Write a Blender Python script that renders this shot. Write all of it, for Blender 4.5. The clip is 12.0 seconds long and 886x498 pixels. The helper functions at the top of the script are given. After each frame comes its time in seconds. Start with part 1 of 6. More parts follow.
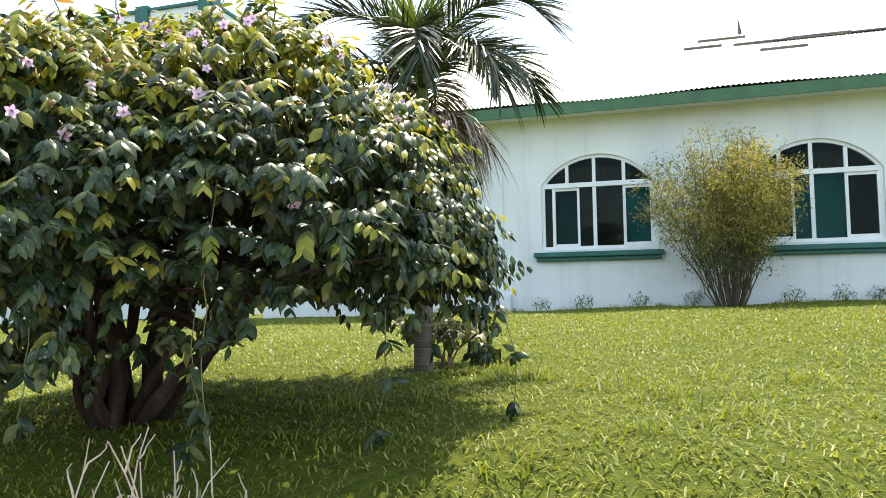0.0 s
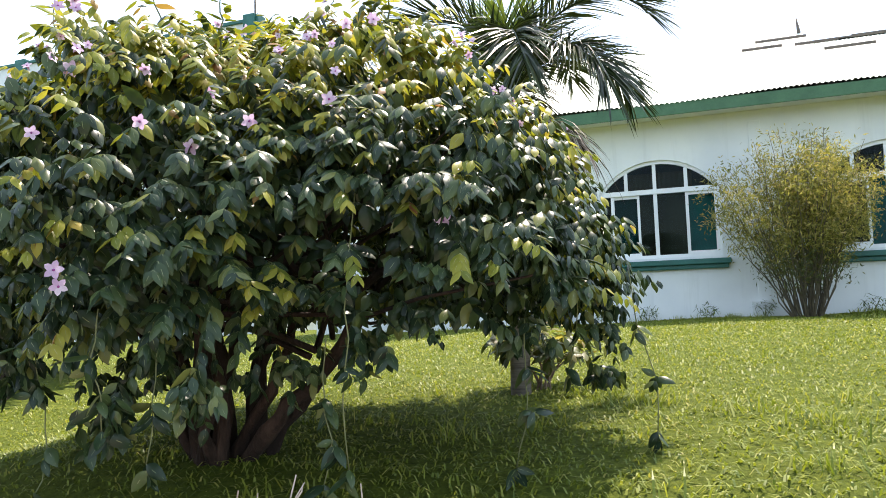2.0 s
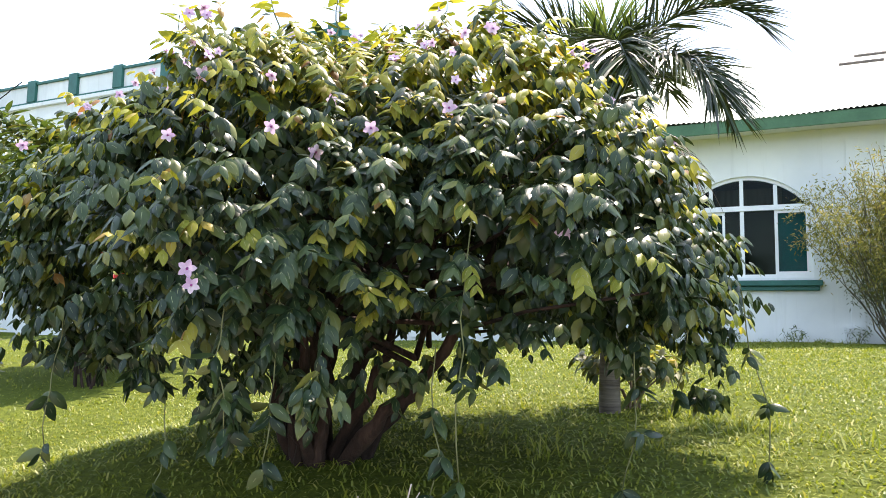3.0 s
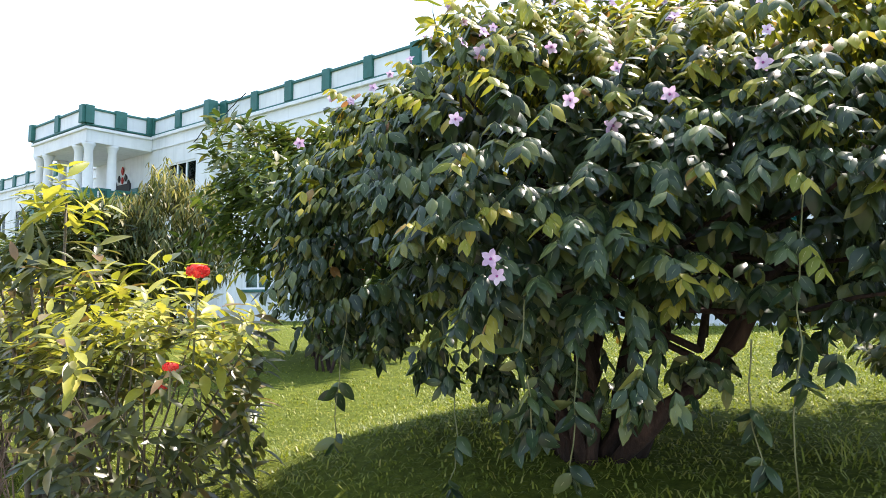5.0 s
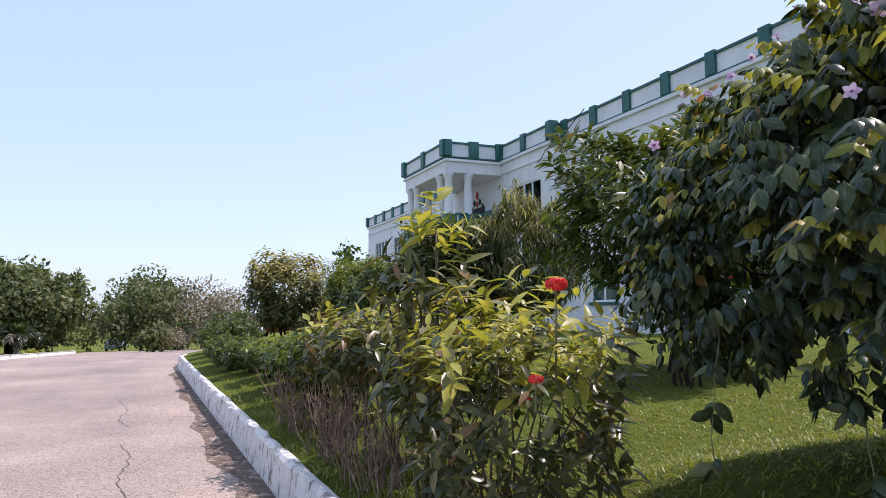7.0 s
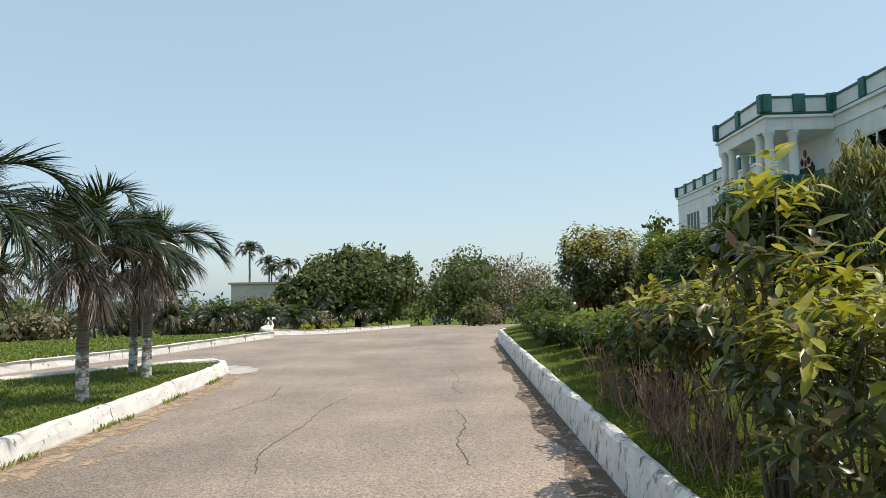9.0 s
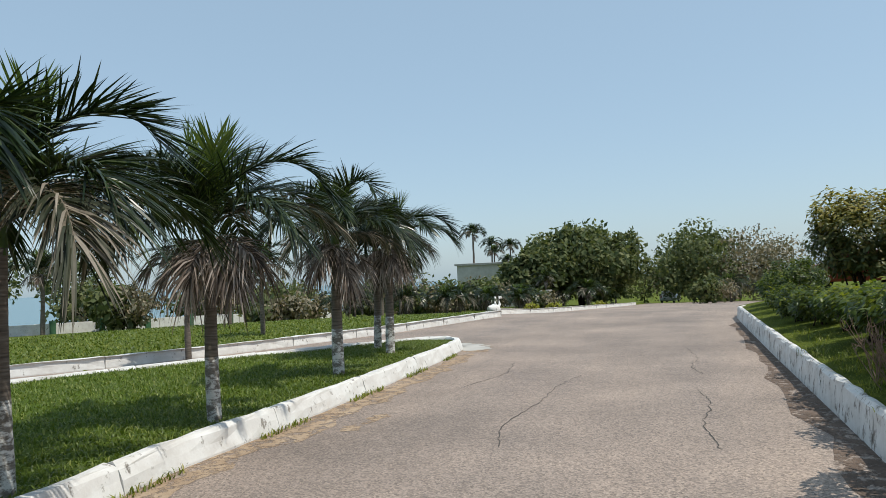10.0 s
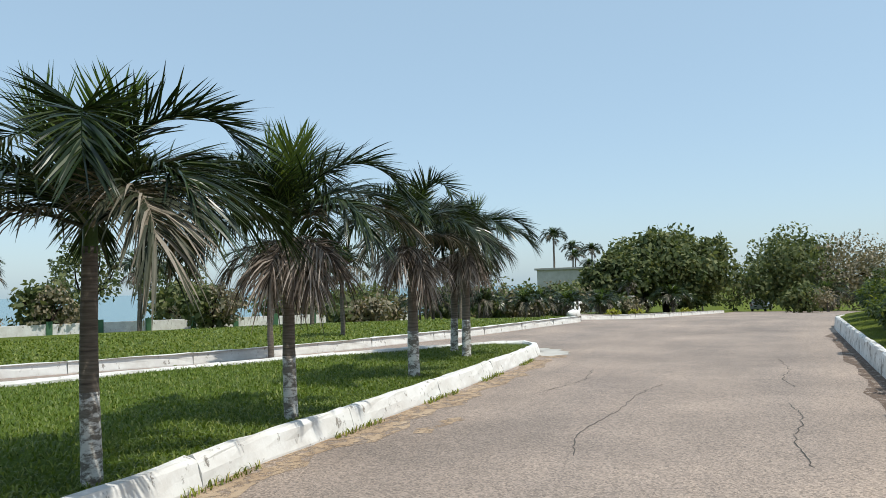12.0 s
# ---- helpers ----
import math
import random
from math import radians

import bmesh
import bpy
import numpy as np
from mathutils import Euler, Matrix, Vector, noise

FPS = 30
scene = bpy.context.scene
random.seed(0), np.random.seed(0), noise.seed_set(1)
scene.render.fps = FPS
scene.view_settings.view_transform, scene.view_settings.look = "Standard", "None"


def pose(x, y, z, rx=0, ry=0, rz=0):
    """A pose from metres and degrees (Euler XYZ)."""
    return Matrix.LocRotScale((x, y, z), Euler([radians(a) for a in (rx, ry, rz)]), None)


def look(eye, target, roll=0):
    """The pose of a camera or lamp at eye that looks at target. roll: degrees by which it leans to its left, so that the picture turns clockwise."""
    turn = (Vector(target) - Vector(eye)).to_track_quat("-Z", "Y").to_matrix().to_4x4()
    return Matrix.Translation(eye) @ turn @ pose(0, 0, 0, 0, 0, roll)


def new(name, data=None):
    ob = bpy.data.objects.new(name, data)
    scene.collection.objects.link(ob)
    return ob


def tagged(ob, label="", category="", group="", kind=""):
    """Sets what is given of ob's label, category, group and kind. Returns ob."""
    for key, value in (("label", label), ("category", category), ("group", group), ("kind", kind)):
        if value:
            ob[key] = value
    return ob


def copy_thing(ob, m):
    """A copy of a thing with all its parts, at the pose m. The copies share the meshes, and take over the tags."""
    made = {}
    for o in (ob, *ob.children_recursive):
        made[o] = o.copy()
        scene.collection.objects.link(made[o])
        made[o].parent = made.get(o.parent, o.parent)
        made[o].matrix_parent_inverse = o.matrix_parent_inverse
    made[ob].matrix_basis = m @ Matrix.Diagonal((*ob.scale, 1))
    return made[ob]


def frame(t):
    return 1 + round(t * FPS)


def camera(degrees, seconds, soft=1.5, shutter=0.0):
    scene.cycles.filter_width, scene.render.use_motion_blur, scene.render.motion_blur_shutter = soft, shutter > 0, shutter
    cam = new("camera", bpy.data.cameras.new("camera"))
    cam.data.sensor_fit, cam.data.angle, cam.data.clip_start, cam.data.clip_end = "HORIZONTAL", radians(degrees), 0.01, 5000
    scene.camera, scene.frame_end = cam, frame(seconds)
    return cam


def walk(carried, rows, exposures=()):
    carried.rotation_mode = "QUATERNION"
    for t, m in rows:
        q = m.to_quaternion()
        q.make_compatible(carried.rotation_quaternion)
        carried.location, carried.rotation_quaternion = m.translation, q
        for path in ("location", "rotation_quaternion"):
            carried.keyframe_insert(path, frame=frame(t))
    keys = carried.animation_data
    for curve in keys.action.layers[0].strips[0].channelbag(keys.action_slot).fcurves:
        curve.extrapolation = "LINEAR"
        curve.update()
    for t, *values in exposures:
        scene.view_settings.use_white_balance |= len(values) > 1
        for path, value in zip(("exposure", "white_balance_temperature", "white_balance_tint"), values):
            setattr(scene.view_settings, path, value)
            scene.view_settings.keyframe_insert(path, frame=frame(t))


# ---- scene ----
cam = camera(63.4, 12.0, soft=0.75)
PATH = [
    (0, (-0.285, -0.175, 1.379), (-0.862, 1.735, 1.514), -0.8),
    (0.5, (-0.342, -0.134, 1.391), (-1.007, 1.741, 1.59), 0.6),
    (1, (-0.451, -0.01, 1.406), (-1.125, 1.858, 1.638), -1.7),
    (1.5, (-0.572, 0.003, 1.418), (-1.305, 1.853, 1.629), -0.4),
    (2, (-0.698, -0.046, 1.42), (-1.366, 1.831, 1.591), -1.7),
    (2.5, (-0.772, -0.076, 1.422), (-1.505, 1.776, 1.602), -0.1),
    (4.5, (-1.063, -0.078, 1.446), (-2.23, 1.533, 1.652), 0.2),
    (5, (-1.157, -0.081, 1.444), (-2.445, 1.442, 1.591), 0.2),
    (5.5, (-1.2, -0.063, 1.45), (-2.698, 1.245, 1.655), -0.2),
    (6, (-1.211, -0.056, 1.448), (-2.841, 1.083, 1.661), -0.2),
    (6.5, (-1.235, -0.058, 1.445), (-2.991, 0.876, 1.645), -0.2),
    (8.5, (-1.319, -0.078, 1.441), (-3.296, 0.193, 1.575), -1.2),
    (9, (-1.322, -0.143, 1.434), (-3.317, -0.193, 1.56), -1.1),
    (9.5, (-1.337, -0.208, 1.428), (-3.304, -0.555, 1.526), -1.4),
    (10, (-1.335, -0.262, 1.42), (-3.225, -0.91, 1.506), -2.3),
    (10.5, (-1.402, -0.336, 1.404), (-3.151, -1.302, 1.494), -2.9),
    (11, (-1.398, -0.364, 1.389), (-3.01, -1.545, 1.47), -3.2),
    (11.5, (-1.394, -0.319, 1.394), (-3.014, -1.489, 1.478), -2.7),
    (12, (-1.418, -0.241, 1.407), (-3.224, -1.095, 1.511), -1.5),
]
EXPOSURES = [(0.0, 1.8, 7200, 15), (0.5, 1.7, 7200, 15), (1.0, 1.58, 7150, 16), (1.5, 1.55, 7100, 16), (2.0, 1.77, 7000, 18), (2.7, 2.0, 7000, 20), (4.5, 2.0, 7000, 20), (5.0, 1.82, 6700, 19), (5.5, 1.36, 6180, 14), (6.0, 1.13, 6330, 26), (6.5, 0.9, 6150, 31), (8.5, 0.58, 7150, 14), (9.5, 0.22, 6600, 8), (10.0, 0.15, 6500, 9), (11.0, 0.4, 6450, 8), (12.0, 0.32, 6450, 8)]
walk(cam, [(t, look(eye, target, roll)) for t, eye, target, roll in PATH], EXPOSURES)

# ---- sky and sun ----
SUN_ELEVATION, SUN_TURN = radians(62), radians(3)
world = bpy.data.worlds.new("sky")
scene.world = world
world.use_nodes = True
wn = world.node_tree
sky = wn.nodes.new("ShaderNodeTexSky")
sky.sky_type = "NISHITA"
sky.sun_disc = False
sky.sun_elevation = SUN_ELEVATION
sky.sun_rotation = SUN_TURN
sky.air_density, sky.dust_density, sky.ozone_density = 1.0, 1.2, 1.3
haze = wn.nodes.new("ShaderNodeMix")
haze.data_type = "RGBA"
haze.inputs[0].default_value = 0.62
haze.inputs[7].default_value = (2.45, 3.4, 4.15, 1)
wn.links.new(sky.outputs[0], haze.inputs[6])
wn.links.new(haze.outputs[2], wn.nodes["Background"].inputs[0])
wn.nodes["Background"].inputs[1].default_value = 0.15
sun_data = bpy.data.lights.new("sun", "SUN")
sun_data.energy, sun_data.angle, sun_data.color = 3.05, radians(0.55), (1.0, 0.95, 0.86)
sun = new("sun", sun_data)
to_sun = Vector((math.sin(SUN_TURN) * math.cos(SUN_ELEVATION), math.cos(SUN_TURN) * math.cos(SUN_ELEVATION), math.sin(SUN_ELEVATION)))
sun.rotation_euler = to_sun.to_track_quat("Z", "Y").to_euler()
sun.location = to_sun * 60

rng = np.random.default_rng(7)


# ---- materials ----
def material(name):
    m = bpy.data.materials.new(name)
    m.use_nodes = True
    nt = m.node_tree
    return m, nt, nt.nodes["Principled BSDF"], nt.nodes["Material Output"]


def node(nt, kind, **values):
    n = nt.nodes.new(kind)
    for key, value in values.items():
        n.inputs[key].default_value = value
    return n


def ramp(nt, source, stops):
    r = nt.nodes.new("ShaderNodeValToRGB")
    while len(r.color_ramp.elements) < len(stops):
        r.color_ramp.elements.new(0.5)
    for e, (at, colour) in zip(r.color_ramp.elements, stops):
        e.position, e.color = at, (*colour, 1)
    nt.links.new(source, r.inputs[0])
    return r.outputs[0]


def noise_of(nt, scale, detail=6.0, rough=0.6, stretch=None):
    tc = nt.nodes.new("ShaderNodeTexCoord")
    source = tc.outputs["Object"]
    if stretch:
        mp = nt.nodes.new("ShaderNodeMapping")
        mp.inputs["Scale"].default_value = stretch
        nt.links.new(source, mp.inputs[0])
        source = mp.outputs[0]
    n = node(nt, "ShaderNodeTexNoise", Scale=scale, Detail=detail, Roughness=rough)
    nt.links.new(source, n.inputs["Vector"])
    return n.outputs[0]


def mixed(nt, factor, a, b, blend="MIX"):
    m = nt.nodes.new("ShaderNodeMix")
    m.data_type, m.blend_type = "RGBA", blend
    for socket, value in ((m.inputs[0], factor), (m.inputs[6], a), (m.inputs[7], b)):
        if isinstance(value, (int, float)):
            socket.default_value = value
        elif isinstance(value, tuple):
            socket.default_value = (*value, 1)
        else:
            nt.links.new(value, socket)
    return m.outputs[2]


def bump(nt, bsdf, height, strength=0.4, distance=0.01):
    b = node(nt, "ShaderNodeBump", Strength=strength, Distance=distance)
    nt.links.new(height, b.inputs["Height"])
    nt.links.new(b.outputs[0], bsdf.inputs["Normal"])


def surface(name, stops, scale=4.0, fine=60.0, rough=0.8, metal=0.0, relief=0.3, distance=0.01, stretch=None, specular=0.4):
    """A worn plain surface: colour stops over two scales of noise."""
    m, nt, bsdf, _ = material(name)
    big = noise_of(nt, scale, 6, 0.62, stretch)
    small = noise_of(nt, fine, 5, 0.65, stretch)
    add = nt.nodes.new("ShaderNodeMath")
    add.operation = "MULTIPLY_ADD"
    nt.links.new(small, add.inputs[0])
    add.inputs[1].default_value = 0.4
    nt.links.new(big, add.inputs[2])
    sub = nt.nodes.new("ShaderNodeMath")
    sub.operation = "SUBTRACT"
    nt.links.new(add.outputs[0], sub.inputs[0])
    sub.inputs[1].default_value = 0.2
    nt.links.new(ramp(nt, sub.outputs[0], stops), bsdf.inputs["Base Color"])
    bsdf.inputs["Roughness"].default_value = rough
    bsdf.inputs["Metallic"].default_value = metal
    bsdf.inputs["Specular IOR Level"].default_value = specular
    bump(nt, bsdf, small, relief, distance)
    return m


def leafy(name, stops, rough=0.4, through_light=0.3, tint=(1.0, 1.0, 0.55), specular=0.5):
    """Leaves: each one its own tone; some light goes through."""
    m, nt, bsdf, out = material(name)
    geo, info = nt.nodes.new("ShaderNodeNewGeometry"), nt.nodes.new("ShaderNodeObjectInfo")
    add = nt.nodes.new("ShaderNodeMath")
    add.operation = "ADD"
    nt.links.new(geo.outputs["Random Per Island"], add.inputs[0])
    nt.links.new(info.outputs["Random"], add.inputs[1])
    fract = nt.nodes.new("ShaderNodeMath")
    fract.operation = "FRACT"
    nt.links.new(add.outputs[0], fract.inputs[0])
    colour = ramp(nt, fract.outputs[0], stops)
    veins = noise_of(nt, 40.0, 3, 0.5)
    colour = mixed(nt, 0.35, colour, ramp(nt, veins, [(0.3, (0.5, 0.5, 0.5)), (0.7, (1.0, 1.0, 1.0))]), "MULTIPLY")
    nt.links.new(colour, bsdf.inputs["Base Color"])
    bsdf.inputs["Roughness"].default_value = rough
    bsdf.inputs["Specular IOR Level"].default_value = specular
    tl = nt.nodes.new("ShaderNodeBsdfTranslucent")
    nt.links.new(mixed(nt, 1.0, colour, tint, "MULTIPLY"), tl.inputs[0])
    mx = nt.nodes.new("ShaderNodeMixShader")
    mx.inputs[0].default_value = through_light
    nt.links.new(bsdf.outputs[0], mx.inputs[1])
    nt.links.new(tl.outputs[0], mx.inputs[2])
    nt.links.new(mx.outputs[0], out.inputs[0])
    return m


M = {}
# one vine leaf in two tones: a dark shaded one and a yellow sunlit one
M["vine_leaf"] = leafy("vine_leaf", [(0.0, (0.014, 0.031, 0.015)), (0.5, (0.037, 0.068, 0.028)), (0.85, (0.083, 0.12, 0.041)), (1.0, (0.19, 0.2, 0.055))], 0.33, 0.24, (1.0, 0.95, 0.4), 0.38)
M["vine_lit"] = leafy("vine_lit", [(0.0, (0.15, 0.19, 0.03)), (0.5, (0.32, 0.33, 0.045)), (0.92, (0.5, 0.44, 0.08)), (1.0, (0.36, 0.16, 0.09))], 0.42, 0.42, (1.0, 1.0, 0.55), 0.32)
M["rib"] = leafy("rib", [(0.0, (0.12, 0.16, 0.07)), (1.0, (0.28, 0.31, 0.15))], 0.35, 0.2)
M["rib_bright"] = leafy("rib_bright", [(0.0, (0.4, 0.4, 0.15)), (1.0, (0.55, 0.5, 0.25))], 0.4, 0.3)
M["petal"] = leafy("petal", [(0.0, (0.6, 0.4, 0.58)), (0.5, (0.72, 0.54, 0.7)), (1.0, (0.8, 0.68, 0.78))], 0.6, 0.35, (1.0, 0.9, 1.0), 0.2)
M["petal_heart"] = leafy("petal_heart", [(0.0, (0.3, 0.05, 0.25)), (1.0, (0.4, 0.08, 0.3))], 0.6, 0.2, (1.0, 0.8, 1.0))
M["red_flower"] = leafy("red_flower", [(0.0, (0.7, 0.02, 0.02)), (0.6, (0.85, 0.05, 0.04)), (1.0, (0.8, 0.12, 0.06))], 0.6, 0.3, (1.0, 0.7, 0.7))
M["ixora_leaf"] = leafy("ixora_leaf", [(0.0, (0.04, 0.055, 0.018)), (0.5, (0.1, 0.115, 0.03)), (0.85, (0.19, 0.19, 0.05)), (1.0, (0.24, 0.14, 0.06))], 0.33, 0.32)
M["ixora_tip"] = leafy("ixora_tip", [(0.0, (0.3, 0.32, 0.035)), (0.6, (0.48, 0.46, 0.07)), (1.0, (0.6, 0.53, 0.12))], 0.42, 0.42)
M["shrub_leaf"] = leafy("shrub_leaf", [(0.0, (0.035, 0.06, 0.015)), (0.6, (0.085, 0.13, 0.027)), (1.0, (0.2, 0.24, 0.05))], 0.38, 0.4, (1.0, 1.0, 0.55), 0.35)
M["olive_leaf"] = leafy("olive_leaf", [(0.0, (0.05, 0.075, 0.02)), (0.6, (0.11, 0.13, 0.03)), (1.0, (0.24, 0.2, 0.06))], 0.5, 0.3)
M["bamboo_leaf"] = leafy("bamboo_leaf", [(0.0, (0.1, 0.11, 0.03)), (0.5, (0.32, 0.3, 0.08)), (0.85, (0.54, 0.46, 0.16)), (1.0, (0.5, 0.36, 0.18))], 0.65, 0.42, (1.0, 1.0, 0.5), 0.2)
M["palm_leaf"] = leafy("palm_leaf", [(0.0, (0.009, 0.02, 0.006)), (0.6, (0.022, 0.042, 0.011)), (1.0, (0.07, 0.09, 0.026))], 0.3, 0.14, (1.0, 1.0, 0.5), 0.45)
# lightened green that stands for the sunlit tops of hedge and round bush
M["sunlit_leaf"] = leafy("sunlit_leaf", [(0.0, (0.08, 0.13, 0.02)), (0.5, (0.17, 0.22, 0.035)), (1.0, (0.32, 0.34, 0.06))], 0.45, 0.5, (1.0, 1.0, 0.5), 0.3)
M["palm_old"] = leafy("palm_old", [(0.0, (0.02, 0.028, 0.012)), (0.5, (0.055, 0.06, 0.03)), (0.8, (0.17, 0.14, 0.1)), (1.0, (0.4, 0.34, 0.27))], 0.55, 0.12, (1.0, 0.95, 0.6), 0.3)
M["palm_young"] = leafy("palm_young", [(0.0, (0.07, 0.12, 0.022)), (1.0, (0.2, 0.26, 0.045))], 0.4, 0.35)
M["palm_dry"] = leafy("palm_dry", [(0.0, (0.06, 0.045, 0.035)), (0.4, (0.18, 0.14, 0.11)), (0.75, (0.38, 0.31, 0.26)), (1.0, (0.56, 0.49, 0.43))], 0.65, 0.14, (1.0, 0.9, 0.7), 0.2)
# leaf green paled towards grey-yellow: distance haze put into the colour
M["far_leaf"] = leafy("far_leaf", [(0.0, (0.065, 0.095, 0.04)), (0.6, (0.14, 0.17, 0.065)), (1.0, (0.28, 0.29, 0.13))], 0.6, 0.4, (1.0, 1.0, 0.6), 0.25)
M["far_dry_leaf"] = leafy("far_dry_leaf", [(0.0, (0.13, 0.13, 0.08)), (0.5, (0.24, 0.21, 0.13)), (1.0, (0.38, 0.3, 0.2))], 0.6, 0.25)
M["grass"] = leafy("grass", [(0.0, (0.13, 0.18, 0.022)), (0.5, (0.23, 0.28, 0.035)), (0.88, (0.34, 0.36, 0.055)), (1.0, (0.42, 0.39, 0.11))], 0.5, 0.4)
M["grass_dark"] = leafy("grass_dark", [(0.0, (0.09, 0.14, 0.018)), (0.6, (0.17, 0.24, 0.032)), (1.0, (0.3, 0.33, 0.07))], 0.5, 0.38)
# reddish-brown bark, darkened to carry the deep shade under the bush
M["bark"] = surface("bark", [(0.3, (0.012, 0.007, 0.005)), (0.55, (0.03, 0.016, 0.011)), (0.8, (0.085, 0.05, 0.036))], 5, 45, 0.9, 0, 0.8, 0.02, (1, 1, 0.25))
M["twig"] = surface("twig", [(0.3, (0.1, 0.065, 0.048)), (0.7, (0.3, 0.21, 0.155))], 9, 60, 0.9, 0, 0.4)
M["dead_twig"] = surface("dead_twig", [(0.3, (0.3, 0.23, 0.18)), (0.7, (0.55, 0.46, 0.38))], 9, 60, 0.9, 0, 0.4)
M["cane"] = surface("cane", [(0.3, (0.05, 0.04, 0.025)), (0.7, (0.15, 0.12, 0.07))], 9, 60, 0.7, 0, 0.3)
M["stem"] = surface("stem", [(0.3, (0.09, 0.11, 0.04)), (0.7, (0.2, 0.2, 0.09))], 9, 60, 0.7, 0, 0.3)
M["roof_metal"] = surface("roof_metal", [(0.25, (0.22, 0.29, 0.25)), (0.55, (0.33, 0.4, 0.355)), (0.8, (0.42, 0.47, 0.43))], 1.2, 14, 0.5, 0.1, 0.1, 0.004)
M["rust_metal"] = surface("rust_metal", [(0.3, (0.1, 0.08, 0.07)), (0.7, (0.22, 0.17, 0.14))], 6, 50, 0.8, 0.2, 0.3)
M["green_paint"] = surface("green_paint", [(0.25, (0.012, 0.085, 0.07)), (0.6, (0.02, 0.13, 0.11)), (0.85, (0.05, 0.19, 0.16))], 3, 40, 0.5, 0, 0.15)
M["fascia_green"] = surface("fascia_green", [(0.25, (0.035, 0.1, 0.05)), (0.6, (0.06, 0.15, 0.075)), (0.85, (0.12, 0.21, 0.12))], 2.5, 30, 0.55, 0, 0.2)
M["window_frame"] = surface("window_frame", [(0.3, (0.72, 0.73, 0.74)), (0.7, (0.82, 0.83, 0.83))], 3, 40, 0.35, 0, 0.05)
# near-black for the shade of unlit rooms; also colours the dark balcony door
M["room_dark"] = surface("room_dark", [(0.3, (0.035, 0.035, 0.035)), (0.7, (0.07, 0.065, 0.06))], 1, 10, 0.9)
M["curtain"] = surface("curtain", [(0.3, (0.16, 0.07, 0.045)), (0.7, (0.27, 0.13, 0.09))], 2, 30, 0.9, 0, 0.3, 0.01, (9, 9, 0.3))
M["rubber"] = surface("rubber", [(0.3, (0.015, 0.015, 0.015)), (0.7, (0.035, 0.033, 0.03))], 5, 50, 0.85)
M["rim"] = surface("rim", [(0.3, (0.4, 0.4, 0.4)), (0.7, (0.6, 0.6, 0.6))], 5, 50, 0.35, 0.8, 0.1)
M["car_red"] = surface("car_red", [(0.3, (0.14, 0.022, 0.018)), (0.7, (0.22, 0.035, 0.028))], 2, 40, 0.3, 0, 0.05, 0.002)
M["car_white"] = surface("car_white", [(0.3, (0.74, 0.74, 0.73)), (0.7, (0.82, 0.82, 0.81))], 2, 40, 0.25, 0, 0.03, 0.002)
M["concrete"] = surface("concrete", [(0.25, (0.3, 0.28, 0.25)), (0.6, (0.42, 0.4, 0.37)), (0.85, (0.52, 0.5, 0.46))], 2.5, 50, 0.9, 0, 0.4)
M["plaster"] = surface("plaster", [(0.25, (0.4, 0.38, 0.34)), (0.6, (0.5, 0.48, 0.44)), (0.85, (0.58, 0.56, 0.52))], 1.5, 40, 0.9, 0, 0.3)
M["sand"] = surface("sand", [(0.25, (0.28, 0.19, 0.12)), (0.55, (0.42, 0.31, 0.21)), (0.85, (0.56, 0.45, 0.34))], 2.5, 60, 0.95, 0, 0.6)
M["dirt"] = surface("dirt", [(0.25, (0.1, 0.07, 0.05)), (0.6, (0.17, 0.12, 0.09)), (0.85, (0.26, 0.19, 0.14))], 3, 60, 0.95, 0, 0.6)
M["crack"] = surface("crack", [(0.3, (0.05, 0.045, 0.04)), (0.7, (0.1, 0.09, 0.08))], 8, 60, 0.95)
M["marker_red"] = surface("marker_red", [(0.3, (0.4, 0.03, 0.02)), (0.7, (0.55, 0.06, 0.04))], 4, 40, 0.6)


def glass(name, colour, rough=0.03):
    m, nt, bsdf, out = material(name)
    gl = nt.nodes.new("ShaderNodeBsdfGlossy")
    gl.inputs["Roughness"].default_value = rough
    gl.inputs["Color"].default_value = (0.9, 0.95, 0.95, 1)
    tr = nt.nodes.new("ShaderNodeBsdfTransparent")
    tr.inputs[0].default_value = (*colour, 1)
    fr = node(nt, "ShaderNodeFresnel", IOR=1.18)
    mx = nt.nodes.new("ShaderNodeMixShader")
    nt.links.new(fr.outputs[0], mx.inputs[0])
    nt.links.new(tr.outputs[0], mx.inputs[1])
    nt.links.new(gl.outputs[0], mx.inputs[2])
    nt.links.new(mx.outputs[0], out.inputs[0])
    return m


M["glass"] = glass("glass", (0.45, 0.6, 0.58))
M["glass_teal"] = glass("glass_teal", (0.2, 0.55, 0.55))
# dark green-teal of a tree reflection, put on a sheet behind the pane
M["reflection_teal"] = surface("reflection_teal", [(0.3, (0.012, 0.06, 0.05)), (0.7, (0.03, 0.11, 0.09))], 2, 30, 0.8, 0, 0.2)
M["curtain_teal"] = surface("curtain_teal", [(0.3, (0.06, 0.34, 0.31)), (0.7, (0.11, 0.46, 0.42))], 3, 30, 0.8, 0, 0.2)
M["curtain_brown"] = surface("curtain_brown", [(0.3, (0.1, 0.045, 0.03)), (0.7, (0.18, 0.085, 0.06))], 3, 30, 0.8, 0, 0.2)


